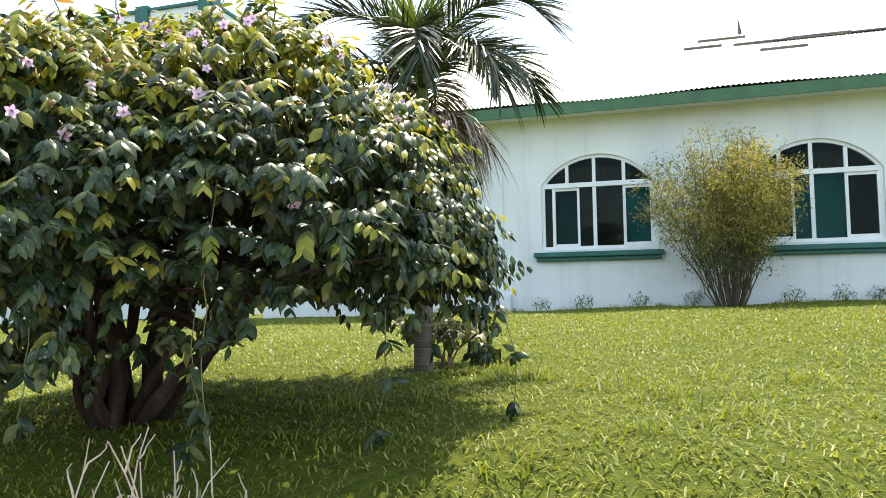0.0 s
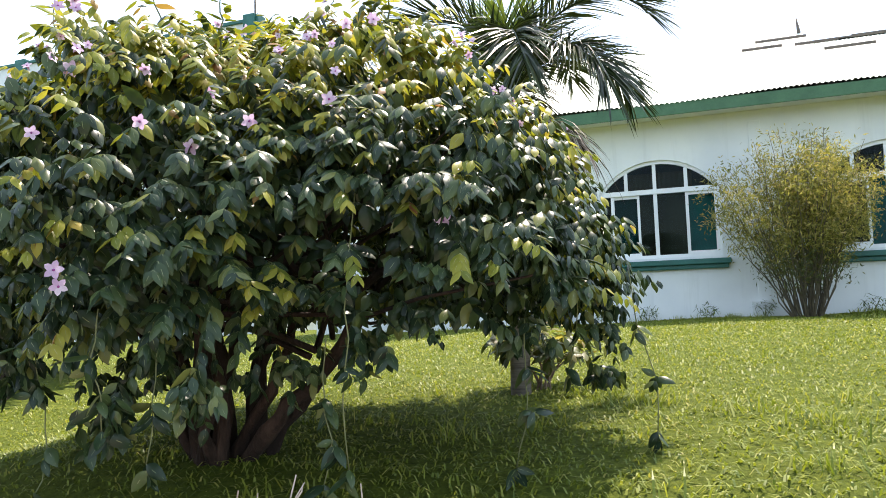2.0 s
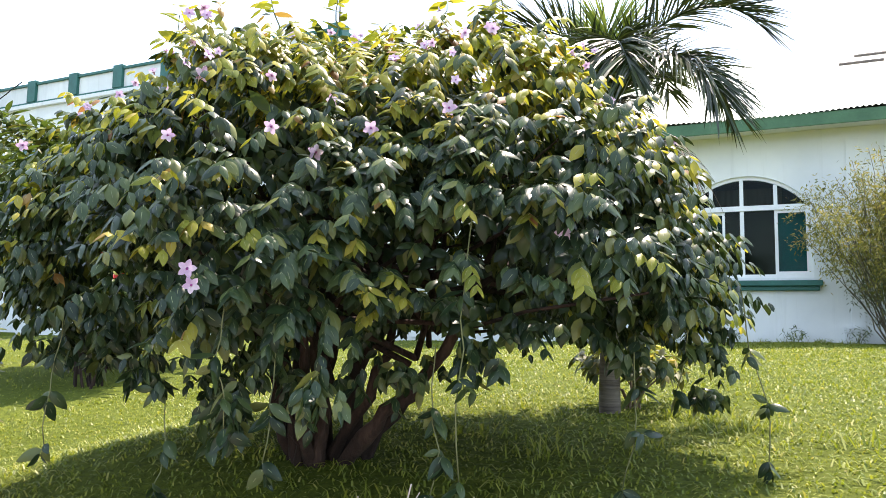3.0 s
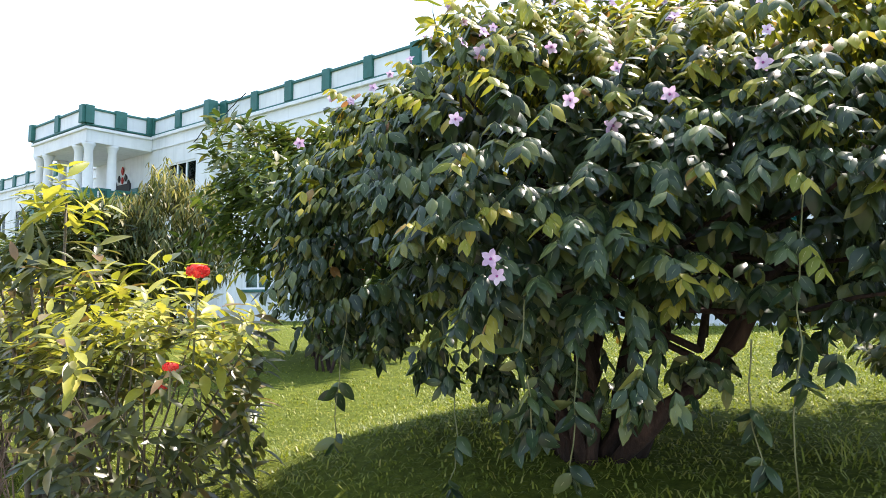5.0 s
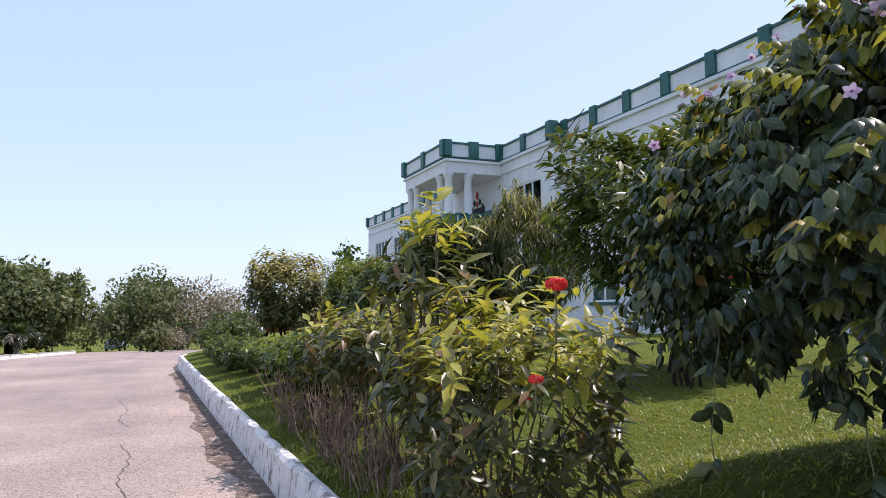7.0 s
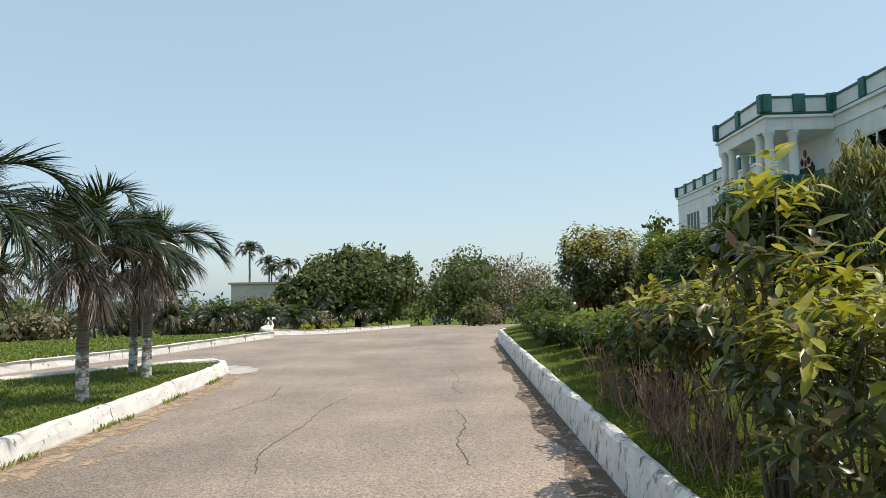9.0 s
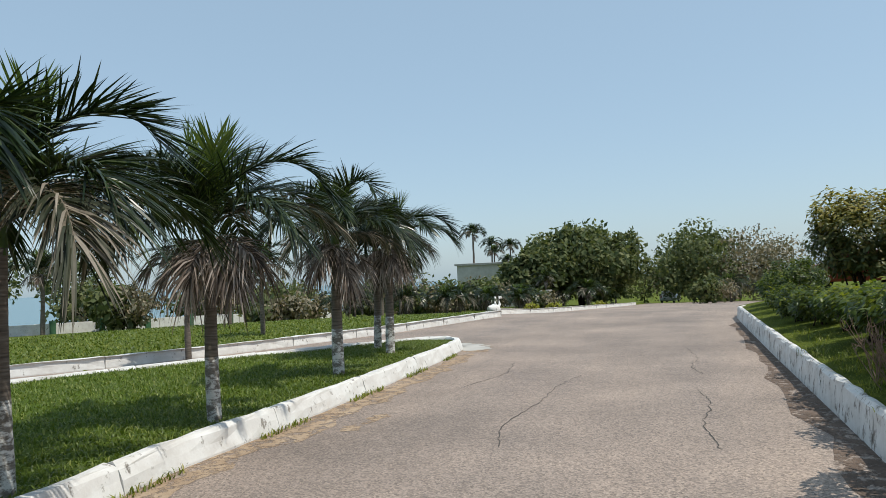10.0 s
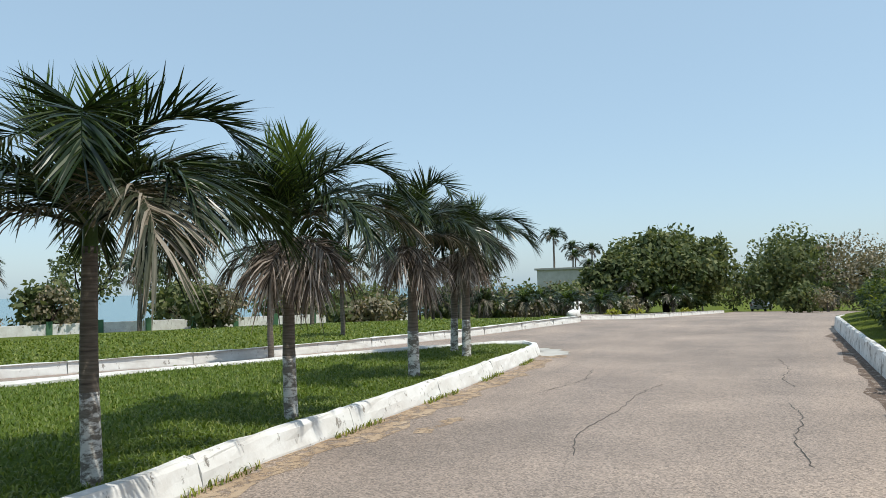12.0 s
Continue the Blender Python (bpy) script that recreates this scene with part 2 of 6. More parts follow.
def wall_paint():
    """White limewash with rain streaks and a little grime."""
    m, nt, bsdf, _ = material("white_wall")
    base = ramp(nt, noise_of(nt, 0.8, 6, 0.6), [(0.3, (0.66, 0.68, 0.69)), (0.65, (0.78, 0.79, 0.78))])
    streaks = ramp(nt, noise_of(nt, 1.0, 5, 0.7, (3.0, 3.0, 0.18)), [(0.52, (1.0, 1.0, 1.0)), (0.75, (0.8, 0.8, 0.79))])
    fine = noise_of(nt, 35.0, 4, 0.6)
    nt.links.new(mixed(nt, 0.8, base, streaks, "MULTIPLY"), bsdf.inputs["Base Color"])
    bsdf.inputs["Roughness"].default_value = 0.85
    bump(nt, bsdf, fine, 0.2, 0.006)
    return m


M["white_wall"] = wall_paint()


def kerb_paint(name, chipped):
    """White paint on concrete, chipped and stained in patches."""
    m, nt, bsdf, _ = material(name)
    paint = ramp(nt, noise_of(nt, 3.0, 6, 0.65), [(0.3, (0.6, 0.57, 0.53)), (0.6, (0.76, 0.75, 0.72))])
    grime = ramp(nt, noise_of(nt, 26.0, 6, 0.7), [(0.35, (0.17, 0.15, 0.13)), (0.65, (0.34, 0.31, 0.27))])
    chip_noise = noise_of(nt, 9.0, 8, 0.72, (1.0, 1.0, 0.6))
    chips = ramp(nt, chip_noise, [(chipped, (0.0, 0.0, 0.0)), (chipped + 0.06, (1.0, 1.0, 1.0))])
    nt.links.new(mixed(nt, chips, paint, grime), bsdf.inputs["Base Color"])
    bsdf.inputs["Roughness"].default_value = 0.85
    bump(nt, bsdf, chip_noise, 0.5, 0.012)
    return m


M["kerb_paint"] = kerb_paint("kerb_paint", 0.59)
M["kerb_chipped"] = kerb_paint("kerb_chipped", 0.545)


def asphalt():
    """Old pinkish-grey asphalt: coarse stones, patches, dust."""
    m, nt, bsdf, _ = material("asphalt")
    patch = ramp(nt, noise_of(nt, 0.35, 7, 0.62), [(0.3, (0.205, 0.17, 0.146)), (0.5, (0.3, 0.246, 0.208)), (0.72, (0.41, 0.332, 0.275))])
    tracks = ramp(nt, noise_of(nt, 0.5, 5, 0.6, (0.12, 1.6, 1.0)), [(0.35, (0.84, 0.84, 0.85)), (0.65, (1.06, 1.03, 1.0))])
    tc = nt.nodes.new("ShaderNodeTexCoord")
    vor = node(nt, "ShaderNodeTexVoronoi", Scale=70.0)
    nt.links.new(tc.outputs["Object"], vor.inputs["Vector"])
    stones = ramp(nt, vor.outputs["Color"], [(0.1, (0.5, 0.49, 0.48)), (0.5, (1.0, 0.98, 0.96)), (0.9, (1.5, 1.45, 1.4))])
    colour = mixed(nt, 0.9, mixed(nt, 0.8, patch, tracks, "MULTIPLY"), stones, "MULTIPLY")
    nt.links.new(colour, bsdf.inputs["Base Color"])
    bsdf.inputs["Roughness"].default_value = 0.8
    bump(nt, bsdf, vor.outputs["Distance"], 0.5, 0.008)
    return m


M["asphalt"] = asphalt()


def patchy(m, scale):
    """Loose dirt that lies in patches, with the surface below showing between them."""
    nt = m.node_tree
    out = [n for n in nt.nodes if n.type == "OUTPUT_MATERIAL"][0]
    mx, clear = nt.nodes.new("ShaderNodeMixShader"), nt.nodes.new("ShaderNodeBsdfTransparent")
    mask = ramp(nt, noise_of(nt, scale, 8, 0.75), [(0.43, (0.0, 0.0, 0.0)), (0.52, (1.0, 1.0, 1.0))])
    nt.links.new(mask, mx.inputs[0])
    nt.links.new(clear.outputs[0], mx.inputs[1])
    nt.links.new(out.inputs[0].links[0].from_socket, mx.inputs[2])
    nt.links.new(mx.outputs[0], out.inputs[0])


patchy(M["sand"], 7.0)
patchy(M["dirt"], 7.0)


def soil_and_turf(name, a, b, c):
    m, nt, bsdf, _ = material(name)
    wide = noise_of(nt, 0.45, 6, 0.6)
    near = noise_of(nt, 24.0, 7, 0.8)
    col = ramp(nt, near, [(0.3, a), (0.55, b), (0.78, c)])
    col = mixed(nt, 0.6, col, ramp(nt, wide, [(0.3, (0.75, 0.8, 0.7)), (0.7, (1.15, 1.1, 1.0))]), "MULTIPLY")
    nt.links.new(col, bsdf.inputs["Base Color"])
    bsdf.inputs["Roughness"].default_value = 0.95
    bsdf.inputs["Specular IOR Level"].default_value = 0.1
    bump(nt, bsdf, near, 0.9, 0.04)
    return m


M["turf"] = soil_and_turf("turf", (0.045, 0.065, 0.012), (0.12, 0.15, 0.022), (0.23, 0.245, 0.036))
M["turf_dark"] = soil_and_turf("turf_dark", (0.05, 0.085, 0.014), (0.12, 0.175, 0.024), (0.2, 0.24, 0.04))


def trunk_bark():
    """Grey ringed palm stem."""
    m, nt, bsdf, _ = material("palm_trunk")
    rings = noise_of(nt, 3.0, 5, 0.6, (1.0, 1.0, 14.0))
    nt.links.new(ramp(nt, rings, [(0.3, (0.07, 0.055, 0.045)), (0.55, (0.17, 0.14, 0.11)), (0.8, (0.28, 0.24, 0.2))]), bsdf.inputs["Base Color"])
    bsdf.inputs["Roughness"].default_value = 0.9
    bump(nt, bsdf, rings, 0.7, 0.02)
    return m


M["palm_trunk"] = trunk_bark()


def lime_trunk():
    """Palm stem with flaking limewash."""
    m, nt, bsdf, _ = material("limed_trunk")
    rings = noise_of(nt, 3.0, 6, 0.7, (3.0, 3.0, 16.0))
    flakes = ramp(nt, noise_of(nt, 9.0, 6, 0.7, (1, 1, 2.0)), [(0.44, (0.0, 0.0, 0.0)), (0.54, (1.0, 1.0, 1.0))])
    dark = ramp(nt, rings, [(0.3, (0.1, 0.085, 0.07)), (0.7, (0.27, 0.24, 0.2))])
    nt.links.new(mixed(nt, flakes, (0.66, 0.64, 0.6), dark), bsdf.inputs["Base Color"])
    bsdf.inputs["Roughness"].default_value = 0.9
    bump(nt, bsdf, rings, 0.6, 0.015)
    return m


M["limed_trunk"] = lime_trunk()


def sea_water():
    m, nt, bsdf, _ = material("sea_water")
    w = noise_of(nt, 0.25, 6, 0.6, (1, 1, 1))
    nt.links.new(ramp(nt, w, [(0.3, (0.09, 0.18, 0.21)), (0.7, (0.13, 0.24, 0.27))]), bsdf.inputs["Base Color"])
    bsdf.inputs["Roughness"].default_value = 0.25
    bump(nt, bsdf, w, 0.4, 0.3)
    return m


M["sea"] = sea_water()


# ---- mesh helpers ----
def tri_mesh(name, verts, tris, mat, parent=None, smooth=False, label="", kind="", second=None, pattern=None):
    """A mesh object from arrays of points and triangles."""
    me = bpy.data.meshes.new(name)
    verts, tris = np.asarray(verts, np.float32).reshape(-1, 3), np.asarray(tris, np.int32).reshape(-1, 3)
    me.vertices.add(len(verts))
    me.vertices.foreach_set("co", verts.ravel())
    me.loops.add(tris.size)
    me.loops.foreach_set("vertex_index", tris.ravel())
    me.polygons.add(len(tris))
    me.polygons.foreach_set("loop_start", np.arange(0, tris.size, 3, dtype=np.int32))
    me.polygons.foreach_set("loop_total", np.full(len(tris), 3, np.int32))
    me.polygons.foreach_set("use_smooth", np.full(len(tris), smooth))
    me.update(calc_edges=True)
    me.materials.append(mat)
    if second:
        me.materials.append(second)
        me.polygons.foreach_set("material_index", np.tile(np.asarray(pattern, np.int32), len(tris) // len(pattern)))
    ob = new(name, me)
    ob.parent = parent
    return tagged(ob, label, "", "", kind)


def part(name, bm, mat, parent=None, label="", smooth=False):
    me = bpy.data.meshes.new(name)
    bmesh.ops.recalc_face_normals(bm, faces=bm.faces[:])
    if smooth:
        for f in bm.faces:
            f.smooth = True
    bm.to_mesh(me)
    bm.free()
    me.materials.append(mat)
    ob = new(name, me)
    ob.parent = parent
    return tagged(ob, label)


def thing(name, place, label, category, group="", kind=""):
    ob = new(name)
    ob.empty_display_size = 0.2
    ob.location = place
    return tagged(ob, label, category, group, kind)


def box(bm, x0, x1, y0, y1, z0, z1, bevel=0.0):
    made = bmesh.ops.create_cube(bm, size=1.0)["verts"]
    bmesh.ops.scale(bm, vec=(x1 - x0, y1 - y0, z1 - z0), verts=made)
    bmesh.ops.translate(bm, vec=((x0 + x1) / 2, (y0 + y1) / 2, (z0 + z1) / 2), verts=made)
    if bevel:
        edges = list({e for v in made for e in v.link_edges})
        bmesh.ops.bevel(bm, geom=edges, offset=bevel, segments=2, affect="EDGES", profile=0.5)


def boxed(name, dims, mat, parent=None, bevel=0.0, label=""):
    bm = bmesh.new()
    box(bm, *dims, bevel)
    return part(name, bm, mat, parent, label)


def unit(v):
    v = np.asarray(v, float)
    return v / np.maximum(np.linalg.norm(v, axis=-1, keepdims=True), 1e-9)


def tube(points, radii, sides=6):
    """Points and triangles of a tapered tube along points."""
    p, r = np.asarray(points, float), np.asarray(radii, float)
    t = unit(np.gradient(p, axis=0))
    ref = np.array([0.0, 0.0, 1.0]) if abs(t[:, 2]).mean() < 0.8 else np.array([1.0, 0.0, 0.0])
    a = unit(np.cross(t, ref))
    b = np.cross(t, a)
    ang = np.linspace(0, 2 * np.pi, sides, endpoint=False)
    rings = p[:, None] + r[:, None, None] * (np.cos(ang)[None, :, None] * a[:, None] + np.sin(ang)[None, :, None] * b[:, None])
    n = len(p)
    i, j = np.meshgrid(np.arange(n - 1), np.arange(sides), indexing="ij")
    q0, q1 = i * sides + j, i * sides + (j + 1) % sides
    q2, q3 = q1 + sides, q0 + sides
    tris = np.concatenate([np.stack([q0, q1, q2], -1).reshape(-1, 3), np.stack([q0, q2, q3], -1).reshape(-1, 3)])
    caps = [[(n - 1) * sides, (n - 1) * sides + k, (n - 1) * sides + k + 1] for k in range(1, sides - 1)]
    return rings.reshape(-1, 3), np.concatenate([tris, np.array(caps, int)])


def merged(pieces):
    verts, tris, at = [], [], 0
    for v, f in pieces:
        verts.append(v)
        tris.append(np.asarray(f) + at)
        at += len(v)
    return np.concatenate(verts), np.concatenate(tris)


def leaf_shape(width=0.5, droop=0.25, fold=0.25, steps=4, pointed=1.0):
    """A leaf 1 long along y, folded along its midrib and bent down."""
    ys = np.linspace(0, 1, steps + 1)
    half = width / 2 * np.sin(np.pi * np.clip(ys, 0, 1) ** 0.8) ** (0.8 * pointed)
    half[0], half[-1] = 0.0, 0.0
    verts = [(0, y, -droop * y * y) for y in ys]
    for s in (-1, 1):
        verts += [(s * h, y, -droop * y * y + fold * h) for y, h in zip(ys[1:-1], half[1:-1])]
    tris, m = [], steps - 1
    for k, s in enumerate((-1, 1)):
        e = [0] + [steps + 1 + k * m + i for i in range(m)] + [steps]
        for i in range(steps):
            quad = [i, i + 1, e[i + 1], e[i]]
            for tri in ((quad[0], quad[1], quad[2]), (quad[0], quad[2], quad[3])):
                if len(set(tri)) == 3:
                    tris.append(tri if s > 0 else tri[::-1])
    return np.array(verts, float), np.array(tris, int)


def ribbed(shape, width=0.015):
    """A leaf shape with a raised pale midrib, and which of its triangles are the midrib's."""
    v, f = shape
    ys = np.array([0.02, 0.5, 0.9])
    mid = v[np.isclose(v[:, 0], 0)]
    z = np.interp(ys, mid[:, 1], mid[:, 2]) + 0.012
    w = width * np.array([1.0, 0.7, 0.3])
    extra = np.concatenate([np.stack([-w, ys, z], -1), np.stack([w, ys, z], -1)])
    n = len(v)
    strip = [t for i in range(2) for t in ((n + i, n + 3 + i, n + 4 + i), (n + i, n + 4 + i, n + 1 + i))]
    return (np.concatenate([v, extra]), np.concatenate([f, np.array(strip)])), [0] * len(f) + [1] * len(strip)


def scatter(shape, places, along, normals, sizes):
    """Copies of a leaf shape: its length runs along, its face looks to normals."""
    v, f = shape
    y = unit(along)
    x = unit(np.cross(y, normals))
    z = np.cross(x, y)
    s = np.asarray(sizes, float)[:, None, None]
    out = places[:, None] + s * (v[None, :, 0:1] * x[:, None] + v[None, :, 1:2] * y[:, None] + v[None, :, 2:3] * z[:, None])
    tris = f[None] + (np.arange(len(places)) * len(v))[:, None, None]
    return out.reshape(-1, 3), tris.reshape(-1, 3)


def sprigs(places, out, nodes=4, spacing=0.035, size=0.085, sag=0.7, up=0.0, spread=0.8):
    """Leaf places for shoots with opposite pairs of leaves: points, directions, normals, sizes."""
    n = len(places)
    d = unit(out + rng.normal(0, 0.3, (n, 3)))
    side = unit(np.cross(d, rng.normal(0, 1, (n, 3))))
    other = np.cross(d, side)
    P, A, N, S = [], [], [], []
    for k in range(nodes):
        base = places + d * spacing * k
        s = side if k % 2 == 0 else other
        for sign in (-1, 1):
            a = unit(sign * s * spread + d * (0.25 + 0.3 * k / nodes) + np.array([0, 0, up - sag]) + rng.normal(0, 0.18, (n, 3)))
            P.append(base)
            A.append(a)
            N.append(unit(d * 0.6 + np.array([0, 0, 0.8]) + rng.normal(0, 0.25, (n, 3))))
            S.append(size * rng.uniform(0.65, 1.15, n) * (1 - 0.12 * k / nodes))
    return np.concatenate(P), np.concatenate(A), np.concatenate(N), np.concatenate(S)


# ---- the lie of the land ----
def ease(a, b, v):
    t = np.clip((np.asarray(v, float) - a) / (b - a), 0, 1)
    return t * t * (3 - 2 * t)


def low(x, y):
    """Height of the road's level, falling gently away."""
    r = np.hypot(np.asarray(x, float) + 1.4, np.asarray(y, float) + 0.4)
    far = np.maximum(0, r - 24)
    return -0.0365 * far * ease(0, 12, far) + 0.0365 * np.maximum(0, r - 105)


def lawn(x, y):
    """Height of the lawn that climbs from the kerb to the houses."""
    x, y = np.asarray(x, float), np.asarray(y, float)
    west = np.interp(y, [0.9, 1.05, 2.2, 3.5, 5.3, 8.5, 12, 16, 30], [0.28, 0.3, 0.5, 0.66, 0.84, 1.04, 1.18, 1.2, 1.2])
    bank = np.interp(y, [0.9, 1.05, 1.4, 1.8, 2.3, 3.3, 4.3, 5.3, 6.5, 9, 12, 16, 30], [0.28, 0.3, 0.46, 0.72, 0.86, 0.89, 0.93, 0.98, 1.05, 1.16, 1.18, 1.2, 1.2])
    east = ease(-5.2, -3.2, x)
    up = west * (1 - east) + bank * east
    tilt = 0.021 * np.clip(-x, -4, 26) * ease(3, 12, y)
    return low(x, 0 * y) * (x < 0) + up - tilt + 0.012 * np.sin(2.1 * x + 0.8 * y) * ease(1.2, 2.5, y)


KERB_FAR = [(14, -31), (4, -23), (-4, -16.8), (-8.6, -13.3), (-12, -10.9), (-15.2, -9.5), (-20, -8.1), (-27, -6.9)]
KERB_FAR_ON = [(-31, -8.2), (-34, -7.6), (-42, -6.9), (-55, -6.2), (-75, -5.5)]


def far_edge(x):
    p = np.array(sorted(KERB_FAR + KERB_FAR_ON))
    return np.interp(x, p[:, 0], p[:, 1])


def right_edge(x):
    return np.interp(-np.asarray(x, float), [-60, 24, 30, 45, 90], [1.02, 1.02, 1.6, 4.0, 13.0])


def sheet(name, xs, ys, height, mat, label="", category=""):
    X, Y = np.meshgrid(xs, ys, indexing="ij")
    V = np.stack([X, Y, height(X, Y)], -1).reshape(-1, 3)
    ny = len(ys)
    i, j = np.meshgrid(np.arange(len(xs) - 1), np.arange(ny - 1), indexing="ij")
    a = (i * ny + j).ravel()
    tris = np.concatenate([np.stack([a, a + ny, a + ny + 1], -1), np.stack([a, a + ny + 1, a + 1], -1)])
    return tagged(tri_mesh(name, V, tris, mat, None, True), label, category, "", "structure")


def ground_height(X, Y):
    beyond = low(X, 0 * Y) - 0.03 + ease(0, 4, Y - right_edge(X)) * 0.8
    inland = np.where(X > -24.6, lawn(X, Y), beyond)
    seaward = low(X, Y) - 0.06 + 0.16 * ease(0.1, 0.3, far_edge(X) - Y)
    shore = -(Y * 0.8165 + X * 0.5774) - 45.0
    seaward = seaward - 5.0 * ease(0, 8, shore) * ease(-20, -26, Y) * np.maximum(ease(-75, -55, X), ease(-50, -75, Y))
    z = np.where(Y >= 1.045, inland, seaward)
    return z


gx = np.unique(np.concatenate([np.linspace(-30, 8, 115), np.linspace(-110, -30, 60), [-24.7, -24.55], np.linspace(8, 40, 24), [-900, -500, -300, -200, -150, 60, 100, 200, 500, 900]]))
gy = np.unique(np.concatenate([np.linspace(-15, 0.7, 50), [1.03, 1.06], np.linspace(1.12, 14, 52), np.linspace(14, 60, 28), np.linspace(-60, -15, 46), [-900, -500, -300, -200, -120, -80, 80, 120, 200, 400, 900]]))
sheet("ground", gx, gy, ground_height, M["turf"], "sunlit short green lawn on gently sloping ground", "lawn")

# the road with its side lane
rx = np.unique(np.concatenate([np.linspace(-30, 14, 90), np.linspace(-90, -30, 50)]))
acr = np.linspace(0, 1, 28)
RX = np.repeat(rx[:, None], len(acr), 1)
RY = far_edge(rx)[:, None] * (1 - acr) + right_edge(rx)[:, None] * acr
RZ = low(RX, RY) + 0.0
ny = len(acr)
ii, jj = np.meshgrid(np.arange(len(rx) - 1), np.arange(ny - 1), indexing="ij")
aa = (ii * ny + jj).ravel()
road = tri_mesh("road", np.stack([RX, RY, RZ], -1).reshape(-1, 3), np.concatenate([np.stack([aa, aa + ny, aa + ny + 1], -1), np.stack([aa, aa + ny + 1, aa + 1], -1)]), M["asphalt"], None, True)
tagged(road, "worn pinkish-grey asphalt driveway with fine cracks", "road", "", "structure")


def ribbon(name, line, width, mat, parent, lift=0.004, label="", jag=0.0, seed=1):
    """A thin flat strip on the road along a line."""
    r = np.random.default_rng(seed)
    p = np.array(line, float)
    k = np.linspace(0, len(p) - 1, (len(p) - 1) * 10 + 1)
    p = np.stack([np.interp(k, np.arange(len(p)), p[:, c]) for c in (0, 1)], -1)
    p += r.normal(0, jag, p.shape)
    t = unit(np.gradient(p, axis=0))
    s = np.stack([-t[:, 1], t[:, 0]], -1)
    w = width * r.uniform(0.3, 1.1, len(p))[:, None] / 2
    w[0] = w[-1] = 0.001
    a, b = p + s * w, p - s * w
    z = low(p[:, 0], p[:, 1]) + lift
    V = np.concatenate([np.column_stack([a, z]), np.column_stack([b, z])])
    n = len(p)
    i = np.arange(n - 1)
    return tri_mesh(name, V, np.concatenate([np.stack([i, i + n, i + n + 1], -1), np.stack([i, i + n + 1, i + 1], -1)]), mat, parent, False, label)


CRACKS = [
    [(-7.2, -1.85), (-8.0, -2.05), (-9.4, -1.95), (-10.5, -1.95), (-11.6, -1.8)],
    [(-7.4, -0.1), (-8.3, -0.22), (-9.6, -0.12), (-10.4, -0.25)],
    [(-11.6, -0.15), (-12.5, -0.32), (-13.6, -0.22), (-15.2, -0.38)],
    [(-12.2, -0.9), (-12.6, 0.1), (-12.4, 0.7)],
    [(-10.2, -3.2), (-11.8, -2.9), (-13.0, -3.1)],
]
for k, line in enumerate(CRACKS):
    ribbon("crack", line, 0.011, M["crack"], road, 0.004, "dark open crack in the asphalt", 0.013, k)

for k, (line, w, stuff_mat) in enumerate([([(-4.2, -3.98), (-7.5, -4.02), (-11, -4.1), (-14.5, -4.25)], 0.6, "sand"), ([(-14.6, -4.3), (-16.0, -4.5), (-16.6, -5.3)], 0.6, "sand"), ([(-7.6, -3.5), (-8.5, -3.42)], 0.2, "sand"), ([(-4.0, 0.9), (-9, 0.86), (-15, 0.86), (-22, 0.86)], 0.5, "dirt")]):
    ribbon("sand_drift", line, w, M[stuff_mat], road, 0.003, "sand and dirt washed along the gutter", 0.03, 40 + k)


ribbon("concrete_patch", [(-14.9, -4.45), (-15.6, -4.55), (-16.1, -4.8), (-16.35, -5.3)], 0.75, M["plaster"], road, 0.006, "pale concrete patch round the island's tip", 0.0, 77)


def kerb(name, line, width, height, label, z_of=low, block=2.2, seed=0, lean=0.03, paint="kerb_paint"):
    """A painted kerb of blocks along a line, its road side on the line, its body to the line's left."""
    r = np.random.default_rng(seed)
    p = np.array(line, float)
    seg = np.r_[0, np.cumsum(np.hypot(*np.diff(p, axis=0).T))]
    total = seg[-1]
    root = thing(name, (0, 0, 0), label, "kerb", "", "structure")
    n = max(1, int(round(total / block)))
    for b in range(n):
        s0, s1 = total * b / n, total * (b + 1) / n
        ks = np.linspace(s0 + 0.004, s1 - 0.004, 9)
        q = np.stack([np.interp(ks, seg, p[:, c]) for c in (0, 1)], -1)
        ahead = np.stack([np.interp(ks + 0.15, seg, p[:, c]) for c in (0, 1)], -1) - np.stack([np.interp(ks - 0.15, seg, p[:, c]) for c in (0, 1)], -1)
        t = unit(ahead)
        left = np.stack([-t[:, 1], t[:, 0]], -1)
        prof = [(0.0, -0.12), (0.0, 0.02), (lean * 0.5, height * 0.5), (lean, height - 0.035), (lean + 0.015, height - 0.01), (lean + 0.04, height), (width - 0.03, height - 0.004), (width, height - 0.04), (width, -0.12)]
        V = []
        for c, l in zip(q, left):
            zb = float(z_of(c[0], c[1]))
            for off, h in prof:
                wob = r.normal(0, 0.006) if h > 0.05 else 0
                V.append((c[0] + l[0] * (off + wob), c[1] + l[1] * (off + wob), zb + h + (r.normal(0, 0.006) if h > 0.1 else 0)))
        m, T = len(prof), []
        for i in range(len(q) - 1):
            for j in range(m - 1):
                a = i * m + j
                T += [(a, a + m, a + m + 1), (a, a + m + 1, a + 1)]
        for end in (0, (len(q) - 1) * m):
            T += [(end, end + j, end + j + 1) for j in range(1, m - 1)]
        tri_mesh("kerb_block", V, T, M[paint], root, False)
    return root


